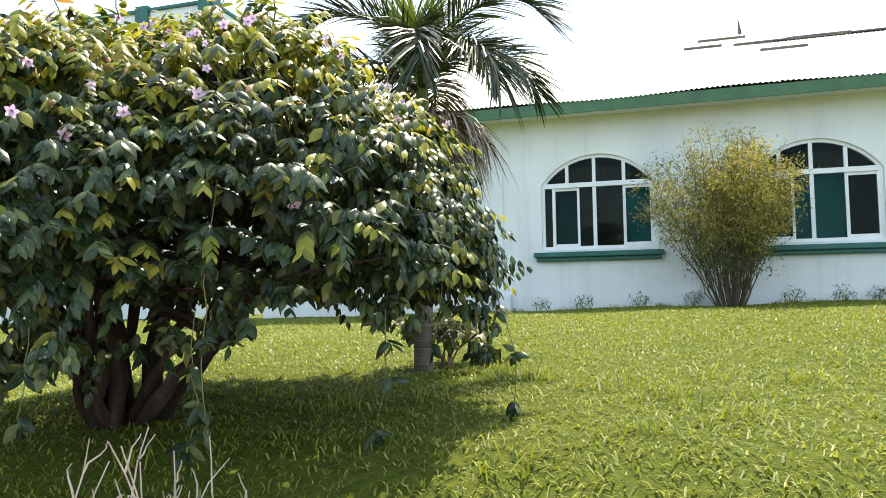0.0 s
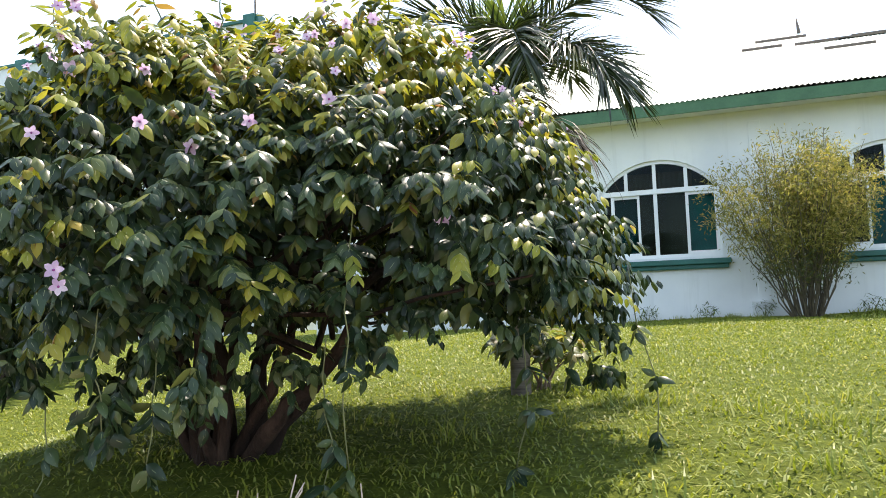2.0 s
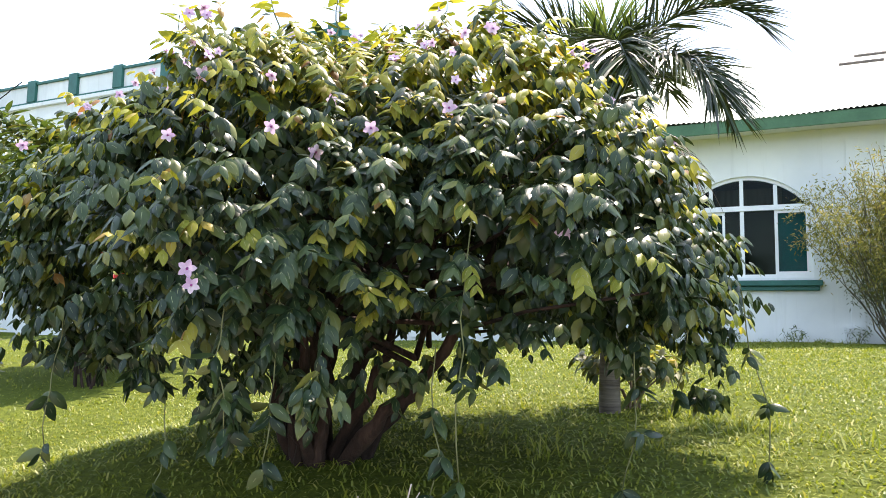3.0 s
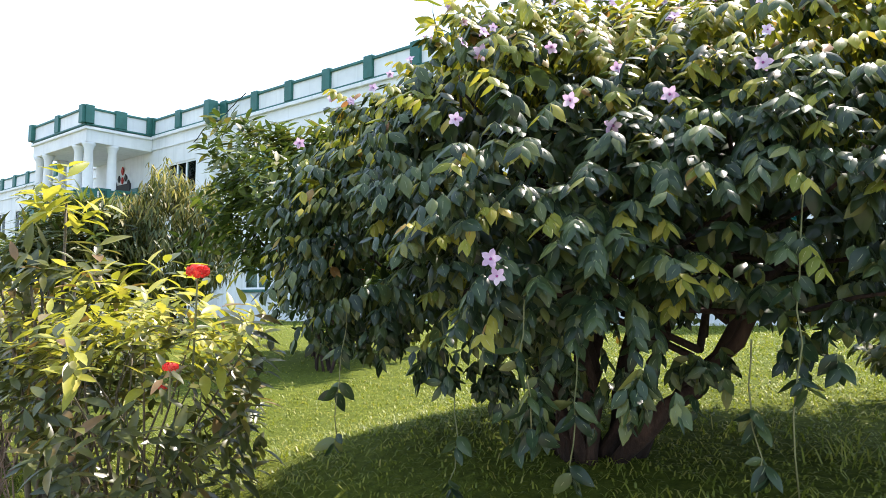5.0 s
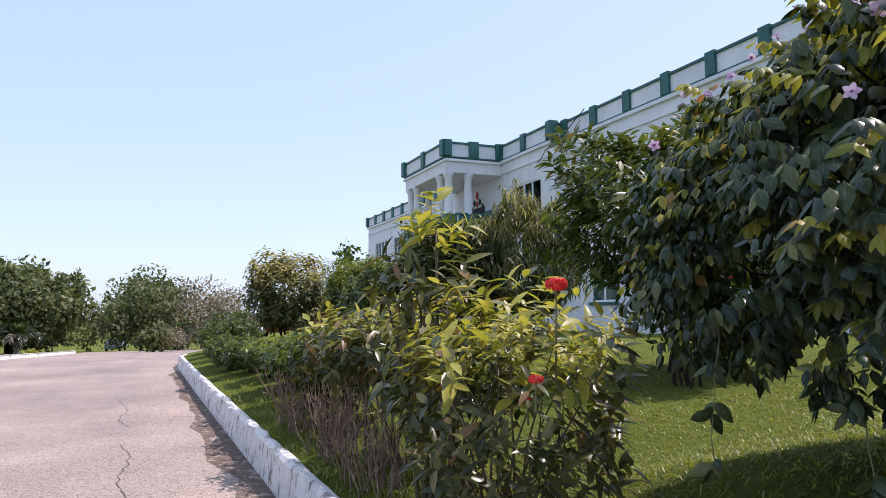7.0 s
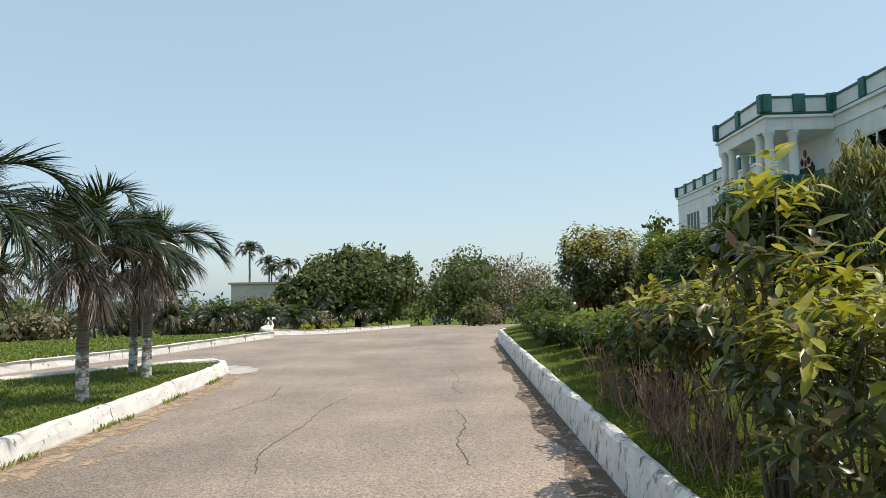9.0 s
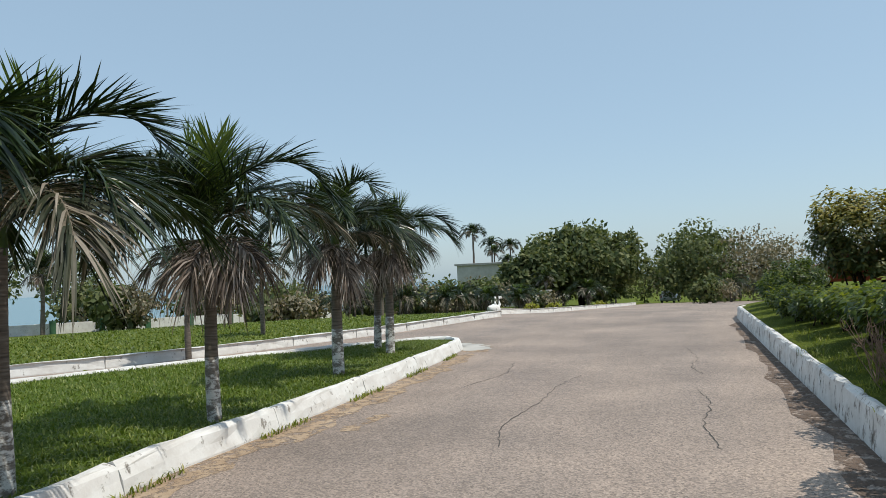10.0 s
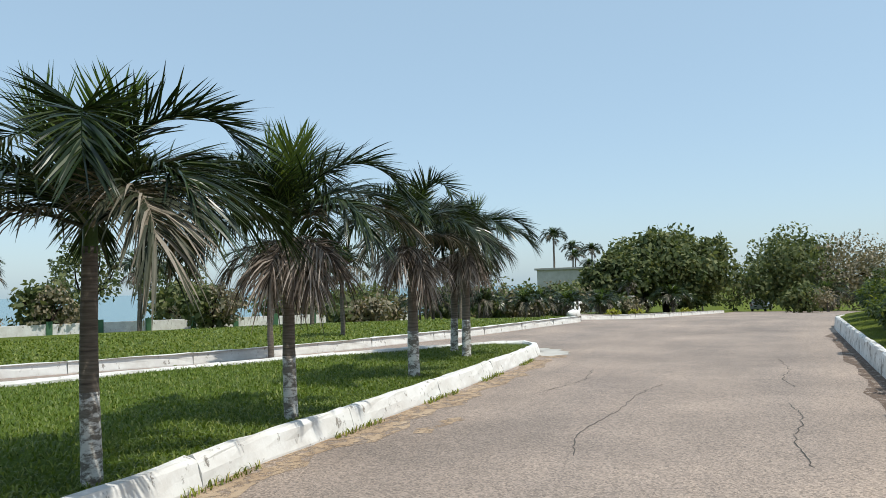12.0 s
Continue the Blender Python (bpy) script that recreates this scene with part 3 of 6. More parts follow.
kerb("kerb_lawn", [(-24.6, 2.2), (-24.4, 1.3), (-23.6, 0.93), (-20, 0.92), (-14, 0.93), (-8, 0.97), (-4, 0.98), (8, 0.98)], 0.14, 0.34, "chipped white-painted kerb along the lawn", seed=3, paint="kerb_chipped")
ISLAND_FRONT = [(12, -3.6), (4, -3.75), (-3, -3.93), (-5, -4.04), (-6, -4.15), (-8, -4.19), (-10.5, -4.28), (-13.9, -4.5), (-15.3, -4.68), (-16.05, -5.2)]
ISLAND_BACK = [(-16.05, -5.2), (-15.9, -5.7), (-14.8, -6.7), (-12, -8.5), (-9.5, -9.7), (-7, -10.9), (-2, -14.3), (4, -19), (12, -25.5)]
kerb("kerb_island", ISLAND_FRONT + ISLAND_BACK[1:], 0.19, 0.22, "thick white-painted kerb round the palm island", seed=5, lean=0.05)
kerb("kerb_lane", KERB_FAR[::-1], -0.2, 0.22, "low white-painted kerb beyond the side lane", seed=6, lean=-0.03)
kerb("kerb_bend", KERB_FAR_ON[::-1], -0.22, 0.25, "low white-painted kerb along the far bend", seed=8, block=4, lean=-0.03)


def island_height(x, y):
    return low(x, y) + 0.16 + 0.02 * np.sin(1.7 * x) * np.cos(1.3 * y)


# the lawn of the island, inside its kerb
fx, bx = np.array(ISLAND_FRONT[::-1]), np.array(ISLAND_BACK)
ix = np.linspace(-15.85, 11.8, 110)
fy = np.interp(ix, fx[:, 0], fx[:, 1]) - 0.12
by = np.interp(ix, bx[:, 0], bx[:, 1]) + 0.12
it = np.linspace(0, 1, 40)
IX = np.repeat(ix[:, None], 40, 1)
IY = fy[:, None] * (1 - it) + by[:, None] * it
ii, jj = np.meshgrid(np.arange(109), np.arange(39), indexing="ij")
aa = (ii * 40 + jj).ravel()
tagged(tri_mesh("ground_island", np.stack([IX, IY, island_height(IX, IY)], -1).reshape(-1, 3), np.concatenate([np.stack([aa, aa + 41, aa + 40], -1), np.stack([aa, aa + 1, aa + 41], -1)]), M["turf_dark"], None, True), "green grass of the palm island", "lawn", "", "structure")

sea_bm = bmesh.new()
box(sea_bm, -4000, 4000, -4000, -30, -12, -4.2)
tagged(part("water", sea_bm, M["sea"]), "hazy blue-green sea reaching the horizon", "sea", "", "structure")


# ---- grass ----
def blades(places, height, mat, name, label, lean=0.5, width=0.007):
    n = len(places)
    ang = rng.uniform(0, 2 * np.pi, n)
    d = np.stack([np.cos(ang), np.sin(ang), 0 * ang], -1)
    s = np.stack([-d[:, 1], d[:, 0], d[:, 2]], -1)
    h = (height * rng.uniform(0.45, 1.25, n))[:, None]
    bend = lean * rng.uniform(0.3, 1.5, n)[:, None]
    w = (width * rng.uniform(0.6, 1.5, n))[:, None]
    up = np.array([0, 0, 1.0])
    v = np.stack([places - s * w, places + s * w, places + up * h * 0.6 + d * h * bend * 0.4 - s * w * 0.8, places + up * h * 0.6 + d * h * bend * 0.4 + s * w * 0.8, places + up * h * (1 - 0.25 * bend) + d * h * bend], 1)
    t = np.array([[0, 1, 3], [0, 3, 2], [2, 3, 4]])
    tris = t[None] + (np.arange(n) * 5)[:, None, None]
    return tagged(tri_mesh(name, v.reshape(-1, 3), tris.reshape(-1, 3), mat), label, "grass", "", "stuff")


def on_lawn(n, x0, x1, y0, y1, power):
    """Points on the lawn, denser near the road."""
    u = rng.uniform(0, 1, n)
    y = y0 + (y1 - y0) * u**power
    x = rng.uniform(x0, x1, n)
    return np.stack([x, y, lawn(x, y) - 0.004], -1)


near_lawn = np.concatenate([on_lawn(130000, -6.0, 4.0, 1.12, 12.0, 1.25), on_lawn(32000, -22, -6, 1.15, 14, 1.2), on_lawn(14000, 2.0, 7.0, 6.0, 12.0, 1.0)])
clump = np.sin(9 * near_lawn[:, 0] + 3 * np.sin(5 * near_lawn[:, 1])) * np.sin(8 * near_lawn[:, 1] + 2 * np.sin(7 * near_lawn[:, 0])) + rng.normal(0, 0.5, len(near_lawn))
blades(near_lawn, 0.03 + 0.009 * np.clip(clump, -1, 2), M["grass"], "lawn_grass", "short sunlit yellow-green lawn grass", 1.5, 0.0022 + 0.00045 * near_lawn[:, 1])
k = rng.uniform(0, 1, 64000)
px = rng.uniform(-15.5, 0, 64000)
py = np.interp(px, fx[:, 0], fx[:, 1]) - 0.22 - (np.interp(px, fx[:, 0], fx[:, 1]) - np.interp(px, bx[:, 0], bx[:, 1]) - 0.4) * k**1.4
blades(np.stack([px, py, island_height(px, py)], -1), 0.05, M["grass_dark"], "island_grass", "dense green grass under the palms", 1.1, 0.006)
centres = np.concatenate([np.column_stack([rng.uniform(-2.4, 0.6, 26), rng.uniform(1.9, 4.2, 26)]), np.column_stack([rng.uniform(-14, -3, 40), rng.uniform(1.12, 1.5, 40)]), np.column_stack([rng.uniform(-6, 3, 30), rng.uniform(11.4, 11.95, 30)])])
tp = np.repeat(centres, 30, 0) + rng.normal(0, 0.07, (len(centres) * 30, 2))
blades(np.column_stack([tp, lawn(tp[:, 0], tp[:, 1])]), 0.095, M["grass"], "tall_grass", "longer arching grass tufts in the lawn", 1.2, 0.0032)
bx2 = rng.uniform(-30, -6, 26000)
by2 = far_edge(bx2) - 0.3 - 12 * rng.uniform(0, 1, 26000) ** 1.5
blades(np.column_stack([bx2, by2, ground_height(bx2, by2)]), 0.07, M["grass_dark"], "verge_grass", "olive-green grass beyond the side lane", 1.3, 0.016)
gp = rng.uniform(-14.5, -4, 900)
gq = np.interp(gp, fx[:, 0], fx[:, 1]) + rng.uniform(0.02, 0.1, 900)
gp, gq = gp[np.sin(gp * 3.1) > 0.1], gq[np.sin(gp * 3.1) > 0.1]
blades(np.column_stack([gp, gq, low(gp, gq)]), 0.07, M["grass"], "gutter_weeds", "small dry weeds at the foot of the kerb", 0.8, 0.006)


# ---- palms ----
def frond(length, rise, sag, leaflets, reach, droop, seed, width=0.028, dry=False):
    """One feather leaf in the xz plane: a bent rachis with two close rows of narrow, tapering leaflets."""
    r = np.random.default_rng(seed)
    n = 16
    s = np.linspace(0, 1, n)
    ang = rise - sag * s**1.35
    step = length / (n - 1)
    p = np.zeros((n, 3))
    p[1:, 0] = np.cumsum(np.cos(ang[:-1])) * step
    p[1:, 2] = np.cumsum(np.sin(ang[:-1])) * step
    p[:, 1] = 0.1 * length * s**2 * r.normal(0, 1)
    pieces = [tube(p, np.interp(s, [0, 0.15, 1], [0.02, 0.011, 0.003]), 4)]
    m = 2 * leaflets
    sign = np.repeat([-1.0, 1.0], leaflets)
    u = np.clip(np.tile(np.linspace(0.12, 0.99, leaflets), 2) + r.normal(0, 0.006, m), 0, 0.995)
    c = np.stack([np.interp(u, s, p[:, i]) for i in range(3)], -1)
    a = np.interp(u, s, ang)
    zero = np.zeros(m)
    t = np.stack([np.cos(a), zero, np.sin(a)], -1)
    up = np.stack([-np.sin(a), zero, np.cos(a)], -1)
    L = reach * (0.4 + 0.75 * np.sin(np.pi * np.minimum(1, 0.18 + 0.7 * u))) * r.uniform(0.82, 1.12, m)
    if dry:
        L = L * r.uniform(0.6, 1.0, m)
    side = np.stack([zero, sign, zero], -1)
    d = unit(side * (0.95 - 0.45 * u)[:, None] + t * (0.45 + 0.6 * u)[:, None] + up * r.uniform(0.2, 0.55, m)[:, None] + r.normal(0, 0.13 if not dry else 0.22, (m, 3)))
    wide = unit(np.cross(d, up + r.normal(0, 0.35, (m, 3))))
    w = (width * r.uniform(0.75, 1.2, m))[:, None] / 2
    hang = (droop * r.uniform(0.6, 1.4, m) * L)[:, None] * np.array([0, 0, -1.0])
    rows = []
    for q, hw in ((0.0, 0.5), (0.3, 1.0), (0.6, 0.85), (0.85, 0.45)):
        mid = c + d * (L * q * (1 - 0.15 * droop * q))[:, None] + hang * q**1.9
        rows += [mid - wide * w * hw, mid + wide * w * hw]
    rows.append(c + d * (L * (1 - 0.15 * droop))[:, None] + hang)
    V = np.stack(rows, 1)
    quads = np.array([f for b in (0, 2, 4) for f in ((b, b + 1, b + 3), (b, b + 3, b + 2))] + [(6, 7, 8)])
    T = quads[None] + (np.arange(m) * 9)[:, None, None]
    pieces.append((V.reshape(-1, 3), T.reshape(-1, 3)))
    return merged(pieces)


def palm(place, stem, radius, reach, seed, label, group="", live=11, dead=5, limed=0.6, turn=0.0, upright=3, lean=(0.0, 0.0), fine=1.0):
    """A small feather palm: stem, limewashed foot, living and dry fronds."""
    r = np.random.default_rng(seed)
    root = thing("palm_tree", place, label, "palm tree", group)
    z = np.linspace(-0.15, stem, 26)
    wob = np.stack([lean[0] * (z / stem) ** 2 + 0.012 * np.sin(3 * z + seed), lean[1] * (z / stem) ** 2 + 0.012 * np.cos(2.3 * z + seed), z], -1)
    rad = radius * (1.25 - 0.35 * np.clip(z / stem, 0, 1)) * (1 + 0.04 * np.sin(z * 45))
    cut = max(2, int(np.searchsorted(z, limed))) if limed else 0
    if cut:
        v, t = tube(wob[: cut + 1], rad[: cut + 1] * 1.01, 12)
        tri_mesh("limed_foot", v, t, M["limed_trunk"], root, True, "flaking white limewash on the stem's foot")
    v, t = tube(wob[cut:], rad[cut:], 12)
    tri_mesh("trunk", v, t, M["palm_trunk"], root, True)
    top = Vector(wob[-1])
    v, t = tube(np.array([(0, 0, -0.05), (0, 0, 0.12), (0.0, 0, 0.3), (0, 0, 0.42)]) + np.array(top), [radius * 0.95, radius * 0.85, radius * 0.5, 0.02], 8)
    tri_mesh("crownshaft", v, t, M["palm_young"], root, True, "green leaf sheaths at the crown")
    total = live + dead + upright
    for i in range(total):
        az = turn + i * 2.399 + r.normal(0, 0.15)
        if i < upright:
            args, mat, label_part = (reach * r.uniform(0.36, 0.5), r.uniform(1.2, 1.5), r.uniform(0.1, 0.6), int(46 * fine), 0.3 * reach, 0.04), M["palm_young"], "young upright green frond"
        elif i < upright + live:
            f = (i - upright) / max(1, live - 1)
            rise = 1.36 - 1.0 * f + r.normal(0, 0.1)
            args, mat, label_part = (reach * r.uniform(0.85, 1.05) * (1 - 0.15 * f), rise, rise + r.uniform(0.9, 1.4), int(108 * fine), 0.29 * reach, 0.1 + 0.5 * f), M["palm_leaf"] if f < 0.78 else M["palm_old"], "" if f < 0.78 else "older browning frond"
        else:
            args, mat, label_part = (reach * r.uniform(0.28, 0.5), r.uniform(-0.7, 0.2), r.uniform(0.9, 1.5), int(44 * fine), 0.26 * reach, 0.75), M["palm_dry"], "dry grey-brown hanging frond"
        v, t = frond(*args, seed=seed * 100 + i, width=(0.0105 if mat is not M["palm_dry"] else 0.0105) * reach / fine, dry=mat is M["palm_dry"])
        ob = tri_mesh("frond", v, t, mat, root, False, label_part)
        ob.matrix_basis = Matrix.Translation(top + Vector((0, 0, 0.12 if i < upright + live else -0.02))) @ Matrix.Rotation(az, 4, "Z")
    return root


PALM = "short palm with drooping fronds and limewashed stem, on the island grass"
ROW = "palms along the island"
ih = lambda x, y: float(island_height(x, y))
palm((-2.6, -3.95 - 0.3, ih(-2.6, -4.3)), 1.5, 0.065, 1.5, 11, PALM, ROW, 12, 9, turn=0.6)
palm((-4.8, -4.5, ih(-4.8, -4.5)), 1.6, 0.056, 1.74, 12, PALM, ROW, 13, 0, turn=1.3)
palm((-7.1, -4.6, ih(-7.1, -4.6)), 1.74, 0.055, 1.62, 13, PALM, ROW, 12, 10, turn=2.4)
palm((-10.25, -4.9, ih(-10.25, -4.9)), 1.78, 0.066, 1.5, 14, PALM, ROW, 12, 10, turn=0.2)
palm((-13.0, -5.3, ih(-13.0, -5.3)), 1.85, 0.066, 1.5, 15, PALM, ROW, 12, 10, turn=3.0)
palm((-13.9, -5.95, ih(-13.9, -5.95)), 1.8, 0.06, 1.4, 16, "slim palm near the island's tip, partly behind others", ROW, 11, 4, turn=1.0)
palm((-1.71, 4.13, float(lawn(-1.71, 4.13))), 1.66, 0.05, 1.25, 17, "short palm with arching fronds behind the flowering bush", "", 10, 6, 0.0, turn=0.35)
back_palms = [(-13.0, -9.6, 1.7), (-18.5, -11.5, 1.9), (-22.2, -34.6, 3.0), (-27.5, -29.5, 3.0), (-19, -33, 2.8), (-33, -22, 2.6), (-24, -16.5, 2.4), (-30, -13, 2.2), (-37, -15, 2.4), (-70, -13.5, 2.6)]
model = palm((-21.0, -35.6, float(low(-21, -35.6))), 3.0, 0.09, 1.9, 18, "palm on the grass by the sea wall", "palms towards the sea", 11, 4, 0.0, fine=0.45)
for n, (x, y, s) in enumerate(back_palms):
    copy_thing(model, pose(x, y, float(low(x, y)) + 0.02, 0, 0, 77 * n) @ Matrix.Scale(s / 3.0, 4))
coco = palm((-106.8, -31.5, -3.0), 11.2, 0.15, 2.7, 19, "tall coconut palm rising behind the far trees", "far coconut palms", 13, 3, 0.0, fine=0.45)
for n, (x, y, s) in enumerate([(-108, -26, 0.8), (-104, -27.5, 0.72), (-112, -30, 0.86), (-100, -24.5, 0.6), (-62, -62, 0.8), (-70, -58, 0.7), (-96, -9.5, 0.62)]):
    copy_thing(coco, pose(x, y, -3.0, 0, 0, 63 * n + 20) @ Matrix.Scale(s, 4))
small = palm((-70, -9.5, float(low(-70, -9.5))), 1.3, 0.1, 2.3, 20, "bushy young palm at the far roadside", "far roadside palms", 13, 2, 0.0, fine=0.45)
for n, (x, y, s) in enumerate([(-74, -12.5, 0.9), (-68, -15.5, 0.85), (-80, 3.5, 1.1), (-77, 6.8, 0.9), (-63, -14.2, 0.75), (-58, -13.4, 0.8), (-52, -14.5, 0.7), (-60, -17, 1.0), (-34, -13.5, 0.62), (-37, -12.4, 0.6), (-41, -13, 0.66), (-44.5, -12.2, 0.62), (-48, -13, 0.68), (-35.5, -17, 0.7), (-42, -17, 0.75), (-55, -12.4, 0.7), (-31, -15.5, 0.55), (-51, -11.8, 0.6)]):
    copy_thing(small, pose(x, y, float(low(x, y)), 0, 0, 51 * n) @ Matrix.Scale(s, 4))


# ---- the flowering bush ----
BUSH = np.array([-2.42, 2.64, 1.54])
BUSH_FOOT = (-2.52, 2.42)
LEAF = leaf_shape(0.57, 0.5, -0.42, 4, 1.2)
RIB_LEAF, RIB = ribbed(LEAF)
BIG_LEAF, BIG_RIB = ribbed(leaf_shape(0.5, 0.55, -0.4, 6))
bush = thing("flowering_bush", (*BUSH_FOOT, float(lawn(*BUSH_FOOT))), "broad dark-green vine bush with pale violet flowers on the lawn", "bush")
bush_home = np.array(bush.location)


def dome(direction, scale=1.0):
    """Points on the bush's lumpy outline for given directions."""
    d = unit(direction)
    lump = 1 + 0.05 * np.sin(9 * d[:, 0] + 3 * d[:, 2]) + 0.045 * np.cos(7 * d[:, 1] + 4 * d[:, 0]) + 0.035 * np.sin(13 * d[:, 2] + 9 * d[:, 1])
    up = np.where(d[:, 2] > 0, 1.08, 0.17 + 0.1 * np.sin(9 * d[:, 0] + 2) * np.cos(11 * d[:, 1]))
    k = 1 / np.sqrt((d[:, 0] / 1.44) ** 2 + (d[:, 1] / 1.36) ** 2 + (d[:, 2] / up) ** 2)
    return BUSH + d * (k * lump * scale * 0.94)[:, None]


def dome_dirs(n):
    d = unit(rng.normal(0, 1, (n * 2, 3)) * np.array([1, 1, 0.9]))
    d = d[d[:, 2] > -0.13]
    return d[:n]




def sprays(n, low_limit=-0.13):
    """Arching shoots over the dome, each with drooping pairs of leaves: points, directions, normals, sizes, which take
    the sunlit tone.
    """
    d = dome_dirs(n)
    d = d[d[:, 2] > low_limit]
    hollow = np.sin(6 * d[:, 0] + 2 * d[:, 2]) * np.sin(9 * d[:, 2] + 3 * d[:, 1] + 1) + 0.4 * np.sin(13 * d[:, 0] - 8 * d[:, 1])
    d = d[(hollow < 0.38) | (d[:, 2] > 0.7) | (rng.uniform(0, 1, len(d)) < 0.2)]
    m = len(d)
    base = dome(d, 0.93) + rng.normal(0, 0.03, (m, 3))
    base[:, 2] = np.maximum(base[:, 2], 1.37 + rng.normal(0, 0.06, m))
    way = unit(d * np.array([1, 1, 0.45]) + np.array([0, 0, 0.2]) + rng.normal(0, 0.32, (m, 3)))
    side = unit(np.cross(way, np.array([0, 0, 1.0])) + rng.normal(0, 0.15, (m, 3)))
    reach = rng.uniform(0.1, 0.24, m)[:, None]
    bright = rng.uniform(0, 1, m)
    P, A, N, S, Y = [], [], [], [], []
    for k in range(6):
        u = (k + 1) / 6
        node = base + way * reach * u + np.array([0, 0, -0.35]) * reach * u**2
        for sign in (-1, 1):
            P.append(node)
            A.append(unit(side * sign * 0.7 + way * (0.3 + 0.35 * u) + np.array([0, 0, -0.62]) + rng.normal(0, 0.2, (m, 3))))
            N.append(unit(way * 0.55 + np.array([0, 0, 0.75]) + side * sign * 0.2 + rng.normal(0, 0.22, (m, 3))))
            S.append(rng.uniform(0.05, 0.078, m) * (1.05 - 0.3 * u))
            # sunlight as colour: more bright leaves towards the top, plus some shoot tips
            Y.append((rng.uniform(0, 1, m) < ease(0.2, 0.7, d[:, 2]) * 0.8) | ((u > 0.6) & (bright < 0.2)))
    return np.concatenate(P), np.concatenate(A), np.concatenate(N), np.concatenate(S), np.concatenate(Y)


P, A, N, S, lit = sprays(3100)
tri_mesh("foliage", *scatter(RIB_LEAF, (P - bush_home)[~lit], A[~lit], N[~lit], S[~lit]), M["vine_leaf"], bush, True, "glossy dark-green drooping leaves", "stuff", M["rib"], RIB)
tri_mesh("young_foliage", *scatter(RIB_LEAF, (P - bush_home)[lit], A[lit], N[lit], S[lit] * 0.92), M["vine_lit"], bush, True, "yellow-green young leaves", "stuff", M["rib_bright"], RIB)
d = dome_dirs(1500)
pos = dome(d, 1.0) * 0 + BUSH + (dome(d) - BUSH) * rng.uniform(0.5, 0.94, (len(d), 1))
pos[:, 2] = np.maximum(pos[:, 2], 1.42)
P, A, N, S = sprigs(pos, unit(d + np.array([0, 0, -0.2])), 3, 0.03, 0.075, 0.6)
tri_mesh("inner_foliage", *scatter(LEAF, P - bush_home, A, N, S), M["vine_leaf"], bush, True, "shaded inner leaves", "stuff")

# single leaves that stand clear on the road side
leaf_me = None
d = dome_dirs(3000)
d = d[(d[:, 1] < -0.1) & (d[:, 2] < 0.55) & (d[:, 2] > 0.05)][:36]
P, A, N, S = sprigs(dome(d, 1.03), unit(d + np.array([0, 0, -0.5])), 4, 0.02, 0.062, 0.7)
for p, a, n, s in list(zip(P, A, N, S))[:280]:
    if leaf_me is None:
        ob = tri_mesh("leaf", *RIB_LEAF, M["vine_leaf"], bush, True, "", "", M["rib"], RIB)
        leaf_me = ob.data
    else:
        ob = new("leaf", leaf_me)
        ob.parent = bush
    y = unit(a)
    x = unit(np.cross(y, n))
    z = np.cross(x, y)
    ob.matrix_basis = Matrix(((x[0] * s, y[0] * s, z[0] * s, p[0] - bush_home[0]), (x[1] * s, y[1] * s, z[1] * s, p[1] - bush_home[1]), (x[2] * s, y[2] * s, z[2] * s, p[2] - bush_home[2]), (0, 0, 0, 1)))

# drooping clumps under the rim
CLUMPS = [(-2.3, 1.95, 1.2, 0.13), (-2.5, 2.1, 1.3, 0.18), (-2.0, 2.0, 1.28, 0.13), (-2.8, 2.2, 1.26, 0.15), (-2.2, 2.3, 1.38, 0.2), (-2.52, 1.5, 1.3, 0.1), (-2.64, 1.95, 1.2, 0.09), (-2.15, 1.42, 1.2, 0.07), (-1.83, 1.36, 1.28, 0.07), (-2.95, 1.75, 1.32, 0.12), (-3.3, 1.95, 1.34, 0.14), (-3.6, 2.5, 1.36, 0.14), (-1.62, 1.9, 1.36, 0.1), (-1.3, 2.4, 1.38, 0.12), (-1.08, 2.95, 1.36, 0.12), (-1.12, 3.2, 1.14, 0.05), (-3.1, 1.7, 1.34, 0.1), (-2.3, 1.75, 1.36, 0.1)]
cp = np.concatenate([np.array(c[:3]) + rng.normal(0, c[3] * 0.5, (13, 3)) * np.array([1, 1, 0.7]) for c in CLUMPS])
P, A, N, S = sprigs(cp, np.tile(np.array([[0.0, -0.3, -0.7]]), (len(cp), 1)), 3, 0.022, 0.058, 0.7)
tri_mesh("drooping_foliage", *scatter(RIB_LEAF, P - bush_home, A, N, S), M["vine_leaf"], bush, True, "drooping leaf clumps under the rim", "stuff", M["rib"], RIB)

# trunks and branches
def wander(a, b, n, amount, seed):
    r = np.random.default_rng(seed)
    k = np.linspace(0, 1, n)[:, None]
    p = np.array(a) * (1 - k) + np.array(b) * k
    return p + np.cumsum(r.normal(0, amount, (n, 3)), 0) * np.sin(np.pi * k)


